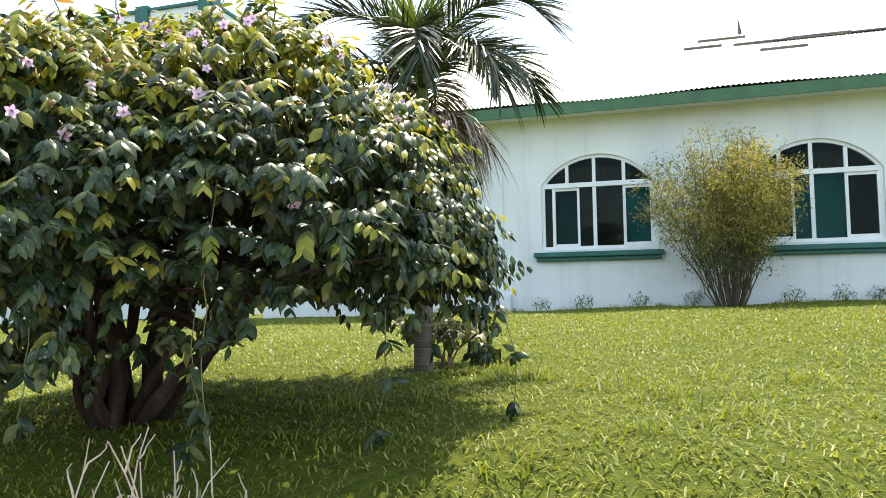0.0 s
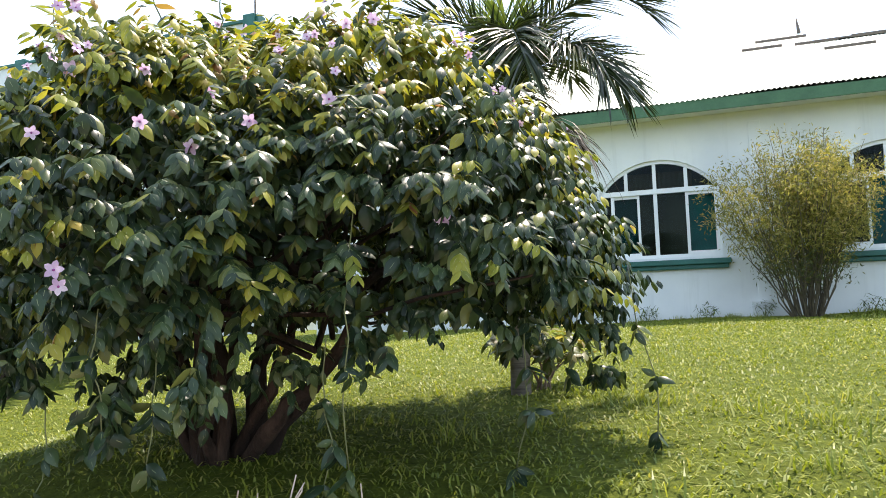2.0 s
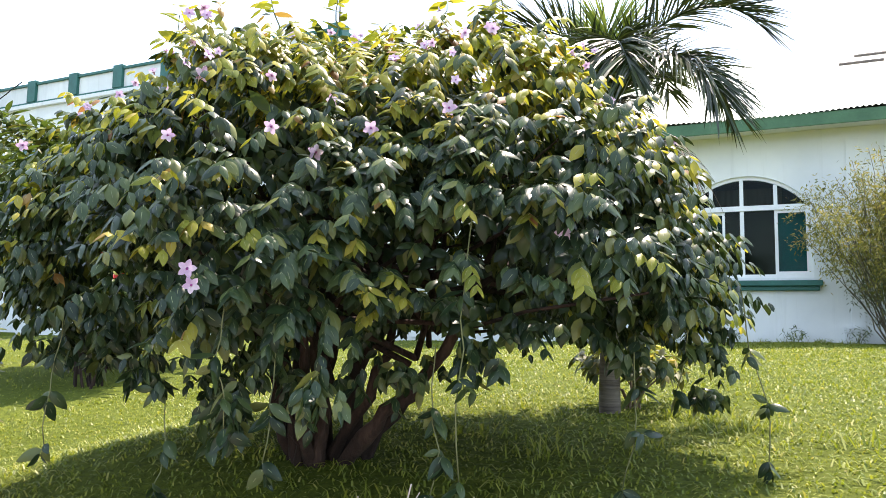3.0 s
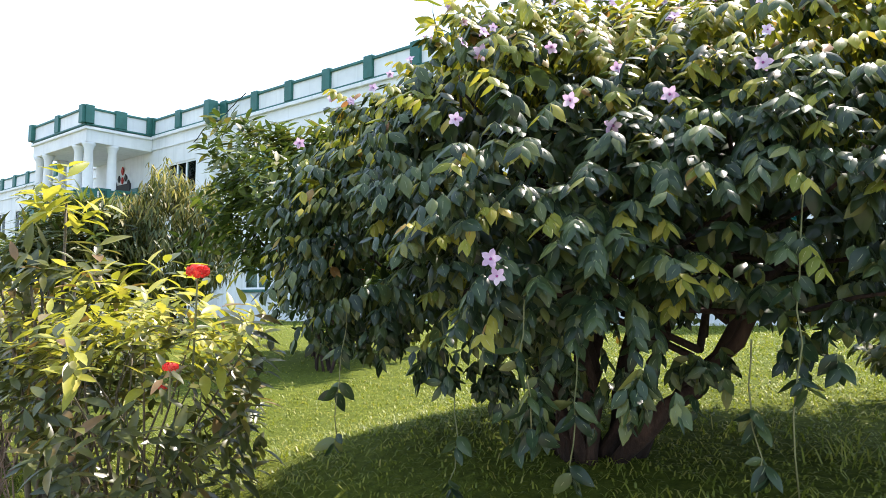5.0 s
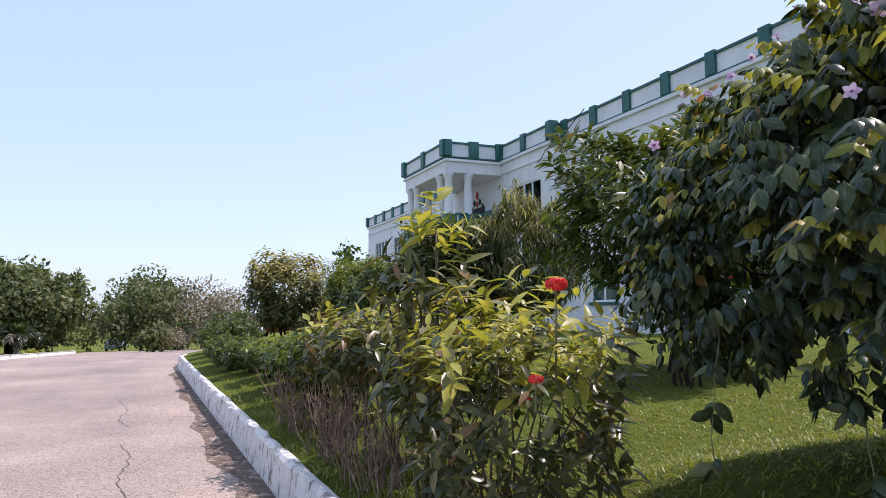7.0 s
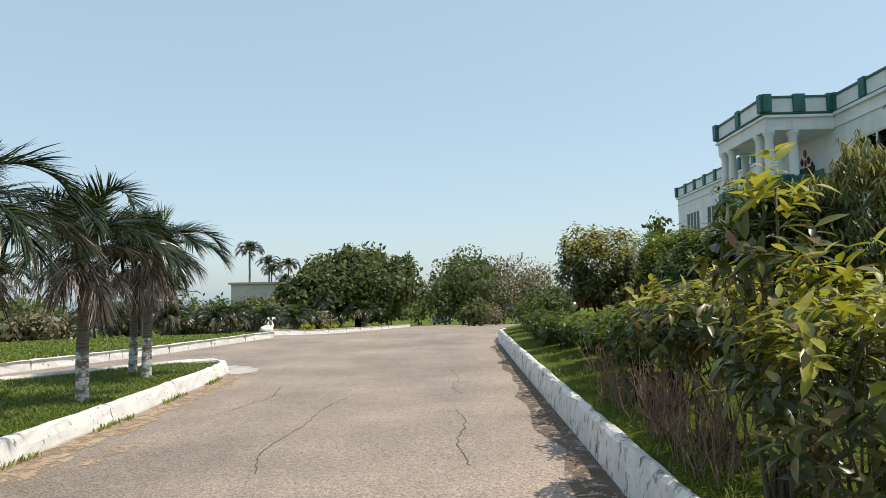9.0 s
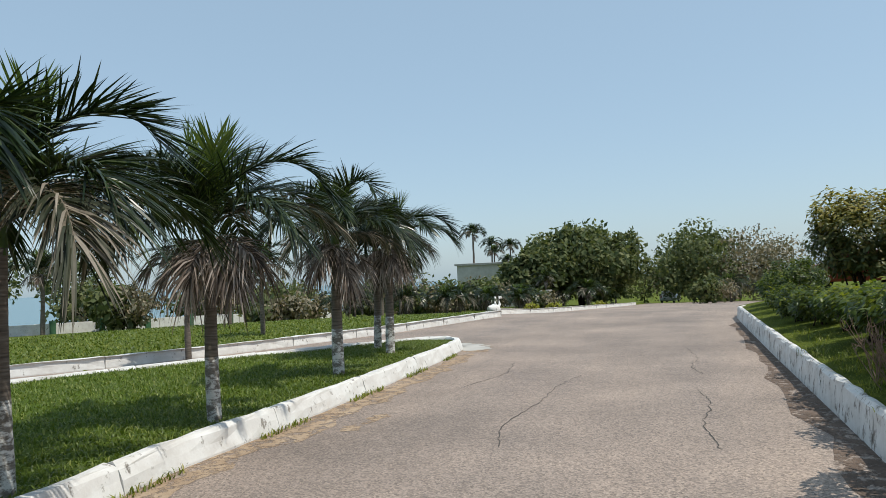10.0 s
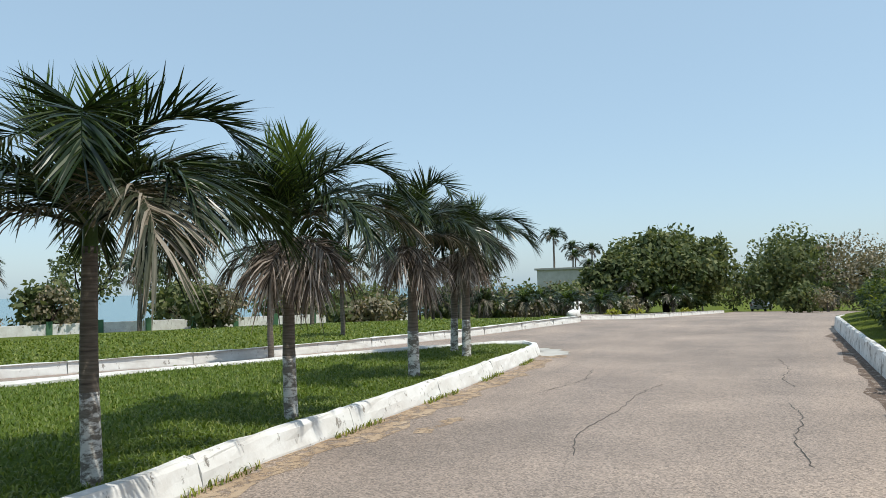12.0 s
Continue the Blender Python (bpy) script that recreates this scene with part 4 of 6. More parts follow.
STEMS = [((-0.08, -0.03, -0.1), (-0.2, 0.1, 1.5), 0.05), ((0.0, -0.06, -0.1), (0.0, -0.2, 1.5), 0.045), ((0.07, 0.06, -0.1), (0.15, 0.3, 1.6), 0.052), ((0.1, -0.03, -0.08), (0.95, -0.1, 1.2), 0.04), ((-0.12, 0.0, -0.08), (-0.55, -0.2, 1.3), 0.04), ((-0.06, -0.08, -0.08), (-0.3, -0.6, 1.3), 0.034), ((0.12, 0.06, -0.08), (0.8, 0.6, 1.4), 0.036), ((0.0, -0.08, -0.05), (0.25, -0.7, 1.3), 0.03), ((-0.12, -0.06, -0.05), (-0.35, -0.2, 1.2), 0.026), ((-0.1, 0.12, -0.05), (-0.6, 0.7, 1.4), 0.034), ((0.05, -0.1, -0.08), (0.12, -0.25, 1.4), 0.03), ((-0.02, 0.05, -0.08), (-0.08, 0.0, 1.5), 0.04), ((0.04, 0.0, -0.08), (0.35, 0.0, 1.4), 0.03), ((-0.05, -0.1, -0.08), (-0.12, -0.4, 1.3), 0.024), ((-0.1, -0.2, -0.05), (-0.2, -0.5, 1.3), 0.03), ((0.25, -0.1, -0.05), (0.75, -0.5, 1.2), 0.03), ((-0.3, -0.05, -0.05), (-0.55, -0.6, 1.2), 0.028), ((0.2, 0.2, -0.05), (0.6, 0.3, 1.3), 0.035)]
for n, (a, b, r0) in enumerate(STEMS[:14]):
    r0 = r0 * 0.72
    p = wander(np.array(a) * 0.8, np.array(b) * np.array([0.8, 0.8, 0.6]), 12, 0.022, 200 + n)
    v, t = tube(p, np.linspace(r0 * 1.3, r0 * 0.45, 12) * (1 + 0.16 * np.sin(np.arange(12) * 2.3 + n)), 9)
    tri_mesh("trunk" if n < 3 else "branch", v, t, M["bark"], bush, True, "thick reddish-brown trunk, darkened for the shade under the bush" if n < 3 else "")
for n in range(46):
    az = rng.uniform(0, 2 * np.pi)
    end = dome(np.array([[math.cos(az), math.sin(az), rng.uniform(-0.3, 0.9)]]), 0.93)[0] - bush_home
    begin = np.array(STEMS[n % 7][1]) * np.array([0.8, 0.8, 0.6]) * rng.uniform(0.5, 0.95)
    v, t = tube(wander(begin, end, 9, 0.03, 300 + n), np.linspace(0.014, 0.004, 9), 5)
    tri_mesh("branch", v, t, M["bark"], bush, True)

# hanging vines with leaf clusters
VINES = [((-1.58, 1.72, 1.75), 0.75), ((-2.02, 1.47, 1.55), 0.5), ((-2.12, 1.36, 1.45), 0.3), ((-2.5, 1.5, 1.4), 0.45), ((-1.12, 2.55, 1.7), 0.5), ((-0.95, 2.75, 1.55), 0.6), ((-1.25, 2.3, 1.4), 0.5), ((-2.9, 1.5, 1.45), 0.42), ((-1.75, 1.85, 1.35), 0.42)]
for n, (top, drop) in enumerate(VINES):
    a = np.array(top) - bush_home
    p = wander(a, a + np.array([rng.normal(0, 0.05), rng.normal(0, 0.03), -drop]), 10, 0.008, 400 + n)
    stem_ob = tri_mesh("hanging_vine", *tube(p, np.full(10, 0.0022), 4), M["stem"], bush, True, "thin trailing vine with leaf clusters")
    nodes = p[[3, 6, 9]]
    q, aa2, nn, ss = sprigs(nodes, np.tile(np.array([[0, -0.2, -0.6]]), (3, 1)), 3, 0.016, 0.068, 0.55, 0.2, 0.9)
    tri_mesh("vine_leaves", *scatter(BIG_LEAF, q, aa2, nn, ss), M["vine_leaf"], stem_ob, True, "", "", M["rib"], BIG_RIB)
# free shoots above the top
for n, (x, y, z, h) in enumerate([(-2.82, 1.85, 2.38, 0.3), (-2.3, 2.1, 2.5, 0.25), (-2.45, 2.0, 2.45, 0.35), (-3.0, 2.3, 2.45, 0.2), (-1.75, 2.3, 2.5, 0.3), (-2.6, 1.75, 2.35, 0.2), (-3.4, 2.3, 2.3, 0.22), (-2.0, 2.3, 2.5, 0.22), (-1.5, 2.6, 2.4, 0.18)]):
    a = np.array((x, y, z - 0.12)) - bush_home
    p = wander(a, a + np.array([rng.normal(-0.05, 0.12), rng.normal(0, 0.08), h]), 8, 0.01, 700 + n)
    shoot = tri_mesh("shoot", *tube(p, np.linspace(0.005, 0.002, 8), 4), M["stem"], bush, True, "thin shoot above the bush")
    q, aa2, nn, ss = sprigs(p[[3, 5, 7]], np.tile(np.array([[0.0, 0, 0.8]]), (3, 1)), 2, 0.03, 0.075, 0.2, 0.2)
    tri_mesh("shoot_leaves", *scatter(LEAF, q, aa2, nn, ss), M["vine_lit"], shoot, True)


def flower_mesh():
    """A trumpet flower with five spread petals, facing +z, 1 across."""
    petal = leaf_shape(0.72, 0.15, 0.12, 4, 0.7)
    ang = np.arange(5) * 2 * np.pi / 5
    al = np.stack([np.cos(ang), np.sin(ang), 0.25 + 0 * ang], -1)
    pet = scatter(petal, al * 0.05, al, np.tile(np.array([[0, 0, 1.0]]), (5, 1)), np.full(5, 0.52))
    cup = tube([(0, 0, -0.55), (0, 0, -0.3), (0, 0, -0.08), (0, 0, 0.02)], [0.04, 0.12, 0.16, 0.2], 8)
    heart = tube([(0, 0, 0.0), (0, 0, 0.06)], [0.09, 0.07], 6)
    return merged([pet, cup, heart]), [0] * (len(pet[1]) + len(cup[1])) + [1] * len(heart[1])


FLOWERS = [(-1.69, 1.8, 2.05), (-1.89, 1.69, 1.98), (-1.98, 1.55, 1.885), (-1.35, 1.82, 1.667), (-2.155, 1.27, 1.543), (-2.134, 1.265, 1.502), (-2.01, 1.39, 1.92), (-2.32, 1.34, 1.915), (-2.35, 1.49, 2.14), (-3.16, 1.5, 2.0)]
flower_me = None
eye_side = np.array([-1.0, -0.2, 1.5])
d = dome_dirs(4000)
d = d[(d[:, 2] > 0.42) & (d[:, 1] < 0.35)][:110]
spots = [np.array(f) + unit(eye_side - np.array(f)) * 0.05 for f in FLOWERS] + list(dome(d, 1.05) + np.array([0, 0, 0.015]))
for n, p in enumerate(spots):
    face = unit((eye_side - p) * 0.5 + np.array([0, 0, 0.5]) + rng.normal(0, 0.5, 3)) if n > 9 else unit(eye_side - p + rng.normal(0, 0.2, 3))
    if flower_me is None:
        shape, heart_of = flower_mesh()
        ob = tri_mesh("flower", *shape, M["petal"], bush, True, "pale violet five-petalled flower", "", M["petal_heart"], heart_of)
        flower_me = ob.data
    else:
        ob = tagged(new("flower", flower_me), "pale violet five-petalled flower")
        ob.parent = bush
    s = rng.uniform(0.022, 0.042) if n > 9 else rng.uniform(0.036, 0.046)
    ob.matrix_basis = Matrix.Translation(Vector(p - bush_home)) @ Vector(face).to_track_quat("Z", "Y").to_matrix().to_4x4() @ Matrix.Rotation(rng.uniform(0, 6), 4, "Z") @ Matrix.Scale(s, 4)


# ---- other shrubs ----
def shrub(name, place, radius, height, shoots, leaf, size, mats, label, category="shrub", group="", stems=14, low_leaf=0.25, tip_share=0.3, whorl=4, sag=0.1, squash=1.0, spacing=0.05, stem_mat="stem", seed=1, flatten=2.0, turn=0.0, young=0.72, thick=1.0):
    """A shrub: stems that fan out from the foot, with shoots of leaves over an uneven crown."""
    r = np.random.default_rng(seed)
    root = thing(name, place, label, category, group)
    c = np.array([0, 0, height * (0.5 + low_leaf / 2)])
    half = np.array([radius, radius * squash, height * (0.5 - low_leaf / 2)])
    d = unit(r.normal(0, 1, (shoots, 3)))
    f = (np.abs(d) ** flatten).sum(1) ** (1 / flatten)
    lump = 1 + 0.13 * np.sin(4 * d[:, 0] + 6 * d[:, 2] + seed) + 0.12 * np.cos(6 * d[:, 1] + 3 * d[:, 0] + seed)
    k = r.uniform(0.35, 1.0, shoots) ** 0.5
    p = c + d / f[:, None] * half * (k * lump)[:, None]
    rot = np.array([[math.cos(turn), -math.sin(turn), 0], [math.sin(turn), math.cos(turn), 0], [0, 0, 1]])
    p = p @ rot.T
    p[:, 2] = np.maximum(p[:, 2], 0.08)
    P, A, N, S = sprigs(p, unit(d * 0.6 + np.array([0, 0, 0.7])), whorl, spacing, size, sag, 0.0, 0.9)
    # upper outer shoots take the second tone: sunlit tops and young growth as colour
    tip = (np.tile((d[:, 2] > 0.25) & (k > young), whorl * 2)) & (r.uniform(0, 1, len(P)) < tip_share * 2)
    if (~tip).any():
        tri_mesh("foliage", *scatter(leaf, P[~tip], A[~tip], N[~tip], S[~tip]), M[mats[0]], root, True, "", "stuff")
    if tip.any():
        tri_mesh("young_foliage", *scatter(leaf, P[tip], A[tip], N[tip], S[tip]), M[mats[1]], root, True, "lighter young leaves", "stuff")
    ends = p[p[:, 2] > height * 0.45]
    for i in range(stems):
        e = ends[r.integers(len(ends))] * np.array([1, 1, 0.95])
        foot = np.array([r.normal(0, radius * 0.13), r.normal(0, radius * 0.13), -0.05])
        mid = foot + (e - foot) * np.array([0.35, 0.35, 0.55])
        q = np.array([foot, (foot + mid) / 2, mid, (mid + e) / 2 + r.normal(0, 0.02, 3), e])
        tri_mesh("stem", *tube(q, np.linspace(0.012, 0.004, 5) * (0.6 + 0.5 * height) * thick, 5), M[stem_mat], root, True)
    return root


LONG_LEAF = leaf_shape(0.34, 0.18, 0.3, 4)
SLIM_LEAF = leaf_shape(0.16, 0.2, 0.1, 3)
FINE_LEAF = leaf_shape(0.26, 0.2, 0.15, 2)
CARD_LEAF = leaf_shape(0.6, 0.15, 0.2, 2)
SHRUB_LEAF = leaf_shape(0.54, 0.4, -0.35, 3)


def lawn_at(x, y):
    return (x, y, float(lawn(x, y)))


shrub("ixora_shrub", lawn_at(-4.1, 1.4), 0.6, 1.12, 250, LONG_LEAF, 0.118, ("ixora_leaf", "ixora_tip"), "leafy shrub with yellow-green young leaves beside the kerb", "shrub", "kerbside shrubs", 26, 0.1, 0.36, 3, 0.05, 0.8, 0.05, "cane", 21, 2.0, 0.0, 0.55, 0.6)
shrub("ixora_shrub", lawn_at(-5.05, 1.6), 0.52, 1.05, 170, LONG_LEAF, 0.105, ("ixora_leaf", "ixora_tip"), "leafy shrub with yellow-green young leaves beside the kerb", "shrub", "kerbside shrubs", 10, 0.4, 0.36, 3, 0.05, 0.8, 0.05, "cane", 22, 2.0, 0.0, 0.55, 0.6)
shrub("ixora_shrub", lawn_at(-4.9, 1.4), 0.26, 1.72, 34, LONG_LEAF, 0.15, ("ixora_leaf", "ixora_tip"), "tall thin shoot of yellow-green leaves above the hedge", "shrub", "kerbside shrubs", 8, 0.5, 0.5, 3, 0.0, 1.0, 0.05, "cane", 23, 2.0, 0.0, 0.4)
shrub("ixora_shrub", lawn_at(-6.2, 1.55), 0.7, 1.12, 330, LONG_LEAF, 0.125, ("ixora_leaf", "ixora_tip"), "green shrub with pale leaf tips above bare twigs", "shrub", "kerbside shrubs", 16, 0.45, 0.3, 3, 0.1, 0.75, 0.045, "cane", 24, 2.0, 0.0, 0.6, 0.6)
for n, (x, y, rd, h) in enumerate([(-8.0, 1.75, 0.75, 0.8), (-9.6, 1.8, 0.8, 0.7), (-11.4, 1.9, 0.8, 0.64), (-13.2, 1.95, 0.7, 0.56)]):
    shrub("hedge_shrub", lawn_at(x, y), rd, h * (1.15, 1.05, 1.0, 1.0)[n], 420, LONG_LEAF if n == 0 else SHRUB_LEAF, 0.115 if n == 0 else 0.1, ("shrub_leaf", "sunlit_leaf"), "dense mid-green hedge shrub beside the kerb", "shrub", "kerbside shrubs", 14, 0.4, 0.4, 3, 0.2, 0.7, 0.04, "bark", 30 + n)
for n, (x, y, rd, h) in enumerate([(-14.7, 1.75, 0.6, 0.62), (-16.0, 1.6, 0.5, 0.55), (-17.6, 1.65, 0.6, 0.6), (-21.2, 1.75, 0.6, 0.75), (-22.8, 1.9, 0.6, 0.8), (-24.2, 2.9, 0.8, 1.0)]):
    shrub("hedge_shrub", lawn_at(x, y), rd, h, 380, SHRUB_LEAF, 0.085, ("shrub_leaf", "sunlit_leaf"), "low green shrub along the far part of the kerb", "shrub", "kerbside shrubs", 8, 0.15, 0.3, 3, 0.2, 0.7, 0.04, "bark", 130 + n)
shrub("hedge_shrub", lawn_at(-19.5, 2.0), 0.6, 1.1, 300, SHRUB_LEAF, 0.1, ("shrub_leaf", "shrub_leaf"), "small rounded dark shrub near the kerb's end", "shrub", "kerbside shrubs", 8, 0.1, 0.2, 3, 0.2, 1.0, 0.04, "bark", 36)
shrub("croton_bush", lawn_at(-16.5, 2.75), 0.92, 2.2, 1150, SHRUB_LEAF, 0.115, ("olive_leaf", "bamboo_leaf"), "large uneven bush with dark and yellowish leaves", "bush", "", 16, 0.24, 0.45, 3, 0.15, 1.0, 0.06, "bark", 41, 1.7, 0.0, 0.6)
shrub("round_bush", lawn_at(-20.6, 5.6), 1.25, 2.3, 2600, SHRUB_LEAF, 0.1, ("shrub_leaf", "sunlit_leaf"), "clipped rounded bright-green bush on the lawn", "bush", "", 8, 0.1, 0.9, 3, 0.1, 1.0, 0.04, "bark", 42, 2.0, 0.0, 0.5)
shrub("broadleaf_bush", lawn_at(-7.6, 5.4), 1.35, 2.75, 800, LONG_LEAF, 0.2, ("shrub_leaf", "olive_leaf"), "tall dark bush with long glossy leaves in whorls", "bush", "", 16, 0.2, 0.2, 4, 0.05, 1.0, 0.05, "bark", 43)
shrub("weeping_bush", lawn_at(-12.6, 6.2), 1.0, 2.7, 1300, SLIM_LEAF, 0.22, ("olive_leaf", "bamboo_leaf"), "olive-green weeping bush with thin hanging leaves", "bush", "", 10, 0.2, 0.25, 4, 1.4, 1.0, 0.07, "bark", 70)
shrub("spiky_bush", lawn_at(-12.9, 4.9), 0.8, 2.2, 260, SLIM_LEAF, 0.42, ("olive_leaf", "shrub_leaf"), "spiky bush with long narrow arching leaves", "bush", "", 8, 0.3, 0.3, 4, -0.1, 1.0, 0.04, "bark", 45)
shrub("dark_bush", lawn_at(-13.8, 4.0), 0.8, 1.7, 500, SHRUB_LEAF, 0.13, ("shrub_leaf", "shrub_leaf"), "dark green bush among the garden plants", "bush", "", 8, 0.1, 0.2, 3, 0.2, 1.0, 0.04, "bark", 46)
shrub("dark_bush", lawn_at(-14.6, 5.6), 1.3, 2.6, 800, SHRUB_LEAF, 0.13, ("olive_leaf", "shrub_leaf"), "olive-green bush among the garden plants", "bush", "", 8, 0.1, 0.3, 3, 0.2, 1.0, 0.04, "bark", 47)
shrub("dark_bush", lawn_at(-17.5, 5.2), 1.0, 1.5, 500, SHRUB_LEAF, 0.12, ("olive_leaf", "shrub_leaf"), "low greyish-green bush among the garden plants", "bush", "", 8, 0.1, 0.3, 3, 0.2, 1.0, 0.04, "bark", 48)
shrub("red_leaf_shrub", lawn_at(-6.6, 4.6), 0.45, 1.25, 120, LONG_LEAF, 0.12, ("shrub_leaf", "red_flower"), "thin dark shrub with a few red leaves", "shrub", "", 8, 0.2, 0.06, 3, 0.1, 1.0, 0.05, "bark", 49)


def bamboo(place, height, radius, seed):
    """A clump of many thin canes that fan out from a narrow foot, with small leaves bunched on their upper parts."""
    r = np.random.default_rng(seed)
    root = thing("bamboo_clump", place, "yellow-green bamboo-like clump with many thin stems before the house", "bush")
    low_p, high_p = [], []
    for i in range(90):
        az, out = r.uniform(0, 2 * np.pi), r.uniform(0.05, 1.0) ** 0.7
        tall = height * (1.0 - 0.32 * out**2) * r.uniform(0.78, 1.06)
        foot = np.array([math.cos(az) * 0.2 * out, math.sin(az) * 0.2 * out, -0.05])
        u = np.linspace(0, 1, 9)[:, None]
        flare = (0.2 + 0.8 * u**1.25) * radius * out
        p = np.concatenate([np.cos(az) * flare, np.sin(az) * flare * 0.85, u * tall], 1)
        p[0] = foot
        p[1:] += r.normal(0, 0.025, (8, 3))
        tri_mesh("cane", *tube(p, np.linspace(0.009, 0.003, 9), 4), M["cane"], root, True)
        for b in range(9):
            k = r.uniform(0.3, 1.02)
            c = np.array([np.interp(k, u[:, 0], p[:, j]) for j in range(3)]) + r.normal(0, 0.1, 3)
            n = 46 if k > 0.5 else 16
            spread = 0.085 if k > 0.5 else 0.07
            (high_p if k > 0.5 else low_p).append(c + r.normal(0, spread, (n, 3)))
    # yellow tone for leaves on the upper canes, darker olive lower down
    for name, pts, mat, words in (("foliage", np.concatenate(low_p), "olive_leaf", ""), ("young_foliage", np.concatenate(high_p), "bamboo_leaf", "yellowish upper leaves")):
        n = len(pts)
        along = unit(r.normal(0, 0.8, (n, 3)) + np.array([0, 0, -0.1]))
        tri_mesh(name, *scatter(FINE_LEAF, pts, along, unit(r.normal(0, 0.6, (n, 3)) + np.array([0, 0, 0.8])), r.uniform(0.04, 0.085, n)), M[mat], root, True, words, "stuff")
    return root


bamboo(lawn_at(0.7, 11.0), 2.62, 1.36, 50)
shrub("dry_bush", lawn_at(-1.62, 4.35), 0.3, 0.3, 60, SHRUB_LEAF, 0.09, ("olive_leaf", "bamboo_leaf"), "dry yellowish plant at the palm's foot", "bush", "", 10, 0.5, 0.3, 3, 0.3, 1.0, 0.05, "twig", 51)
for n in range(9):
    x = (-3.1, -1.5, -0.6, 0.2, 1.6, 2.3, -2.2, 3.1, 2.8)[n]
    shrub("wall_weed", lawn_at(x, 11.75 + 0.12 * math.sin(n)), 0.16, 0.22, 22, SLIM_LEAF, 0.1, ("shrub_leaf", "shrub_leaf"), "small weed at the foot of the house wall", "weed", "weeds by the wall", 3, 0.0, 0.1, 2, 0.1, 1.0, 0.03, "stem", 60 + n)


def red_head(place, size, seed, stalk=1.0):
    """A round cluster of tiny four-petalled red flowers on a stalk."""
    r = np.random.default_rng(seed)
    root = thing("red_flower_head", place, "round scarlet flower cluster on a thin stalk", "flower", "red flowers")
    d = unit(r.normal(0, 1, (46, 3)) * np.array([1, 1, 0.6]) + np.array([0, 0, 0.25]))
    ang = r.uniform(0, 6.28, (46, 1)) + np.arange(4)[None] * np.pi / 2
    side = unit(np.cross(d, r.normal(0, 1, (46, 3))))
    other = np.cross(d, side)
    al = (np.cos(ang)[:, :, None] * side[:, None] + np.sin(ang)[:, :, None] * other[:, None]).reshape(-1, 3)
    pl = np.repeat(d * size * np.array([1, 1, 0.55]), 4, 0)
    tri_mesh("petals", *scatter(leaf_shape(0.6, 0.1, 0.1, 2), pl, al, np.repeat(d, 4, 0), np.full(len(pl), size * 0.42)), M["red_flower"], root)
    tri_mesh("stalk", *tube([(-0.1 * stalk, 0.05 * stalk, -0.38 * stalk), (-0.04 * stalk, 0.02 * stalk, -0.18 * stalk), (0, 0, 0)], [0.005, 0.004, 0.003], 5), M["stem"], root, True)


red_head((-3.58, 1.37, 1.555), 0.042, 1)
red_head((-3.45, 1.2, 1.22), 0.026, 2, 0.3)
red_head((-3.9, 1.42, 1.1), 0.022, 3, 0.3)


def twigs(place, count, height, spread, seed, label, group="", mat="twig"):
    """Bare branching twigs."""
    r = np.random.default_rng(seed)
    root = thing("dry_twigs", place, label, "dry shrub", group)
    for i in range(count):
        foot = np.array([r.uniform(-spread, spread) * 0.6, r.uniform(-0.12, 0.12), -0.04])
        end = foot + np.array([r.normal(0, spread * 0.25), r.normal(0, 0.12), height * r.uniform(0.6, 1.1)])
        p = wander(foot, end, 7, 0.012, seed * 90 + i)
        pcs = [tube(p, np.linspace(0.0055, 0.002, 7), 4)]
        for b in range(3):
            s = p[r.integers(2, 6)]
            e = s + np.array([r.normal(0, 0.09), r.normal(0, 0.07), r.uniform(0.06, 0.2)]) * height
            pcs.append(tube(wander(s, e, 5, 0.006, seed * 77 + i * 5 + b), np.linspace(0.004, 0.0015, 5), 4))
        tri_mesh("twig", *merged(pcs), M[mat], root)
    return root


twigs(lawn_at(-1.55, 1.5), 18, 0.54, 0.24, 5, "bare grey twigs of a dead shrub by the kerb", "", "dead_twig")
twigs(lawn_at(-5.75, 1.32), 46, 0.68, 0.8, 6, "bare brown twigs under the hedge", "hedge twigs")
twigs(lawn_at(-6.9, 1.34), 56, 0.66, 0.8, 7, "bare brown twigs under the hedge", "hedge twigs")
twigs(lawn_at(-8.3, 1.36), 50, 0.62, 0.8, 8, "bare brown twigs under the hedge", "hedge twigs")


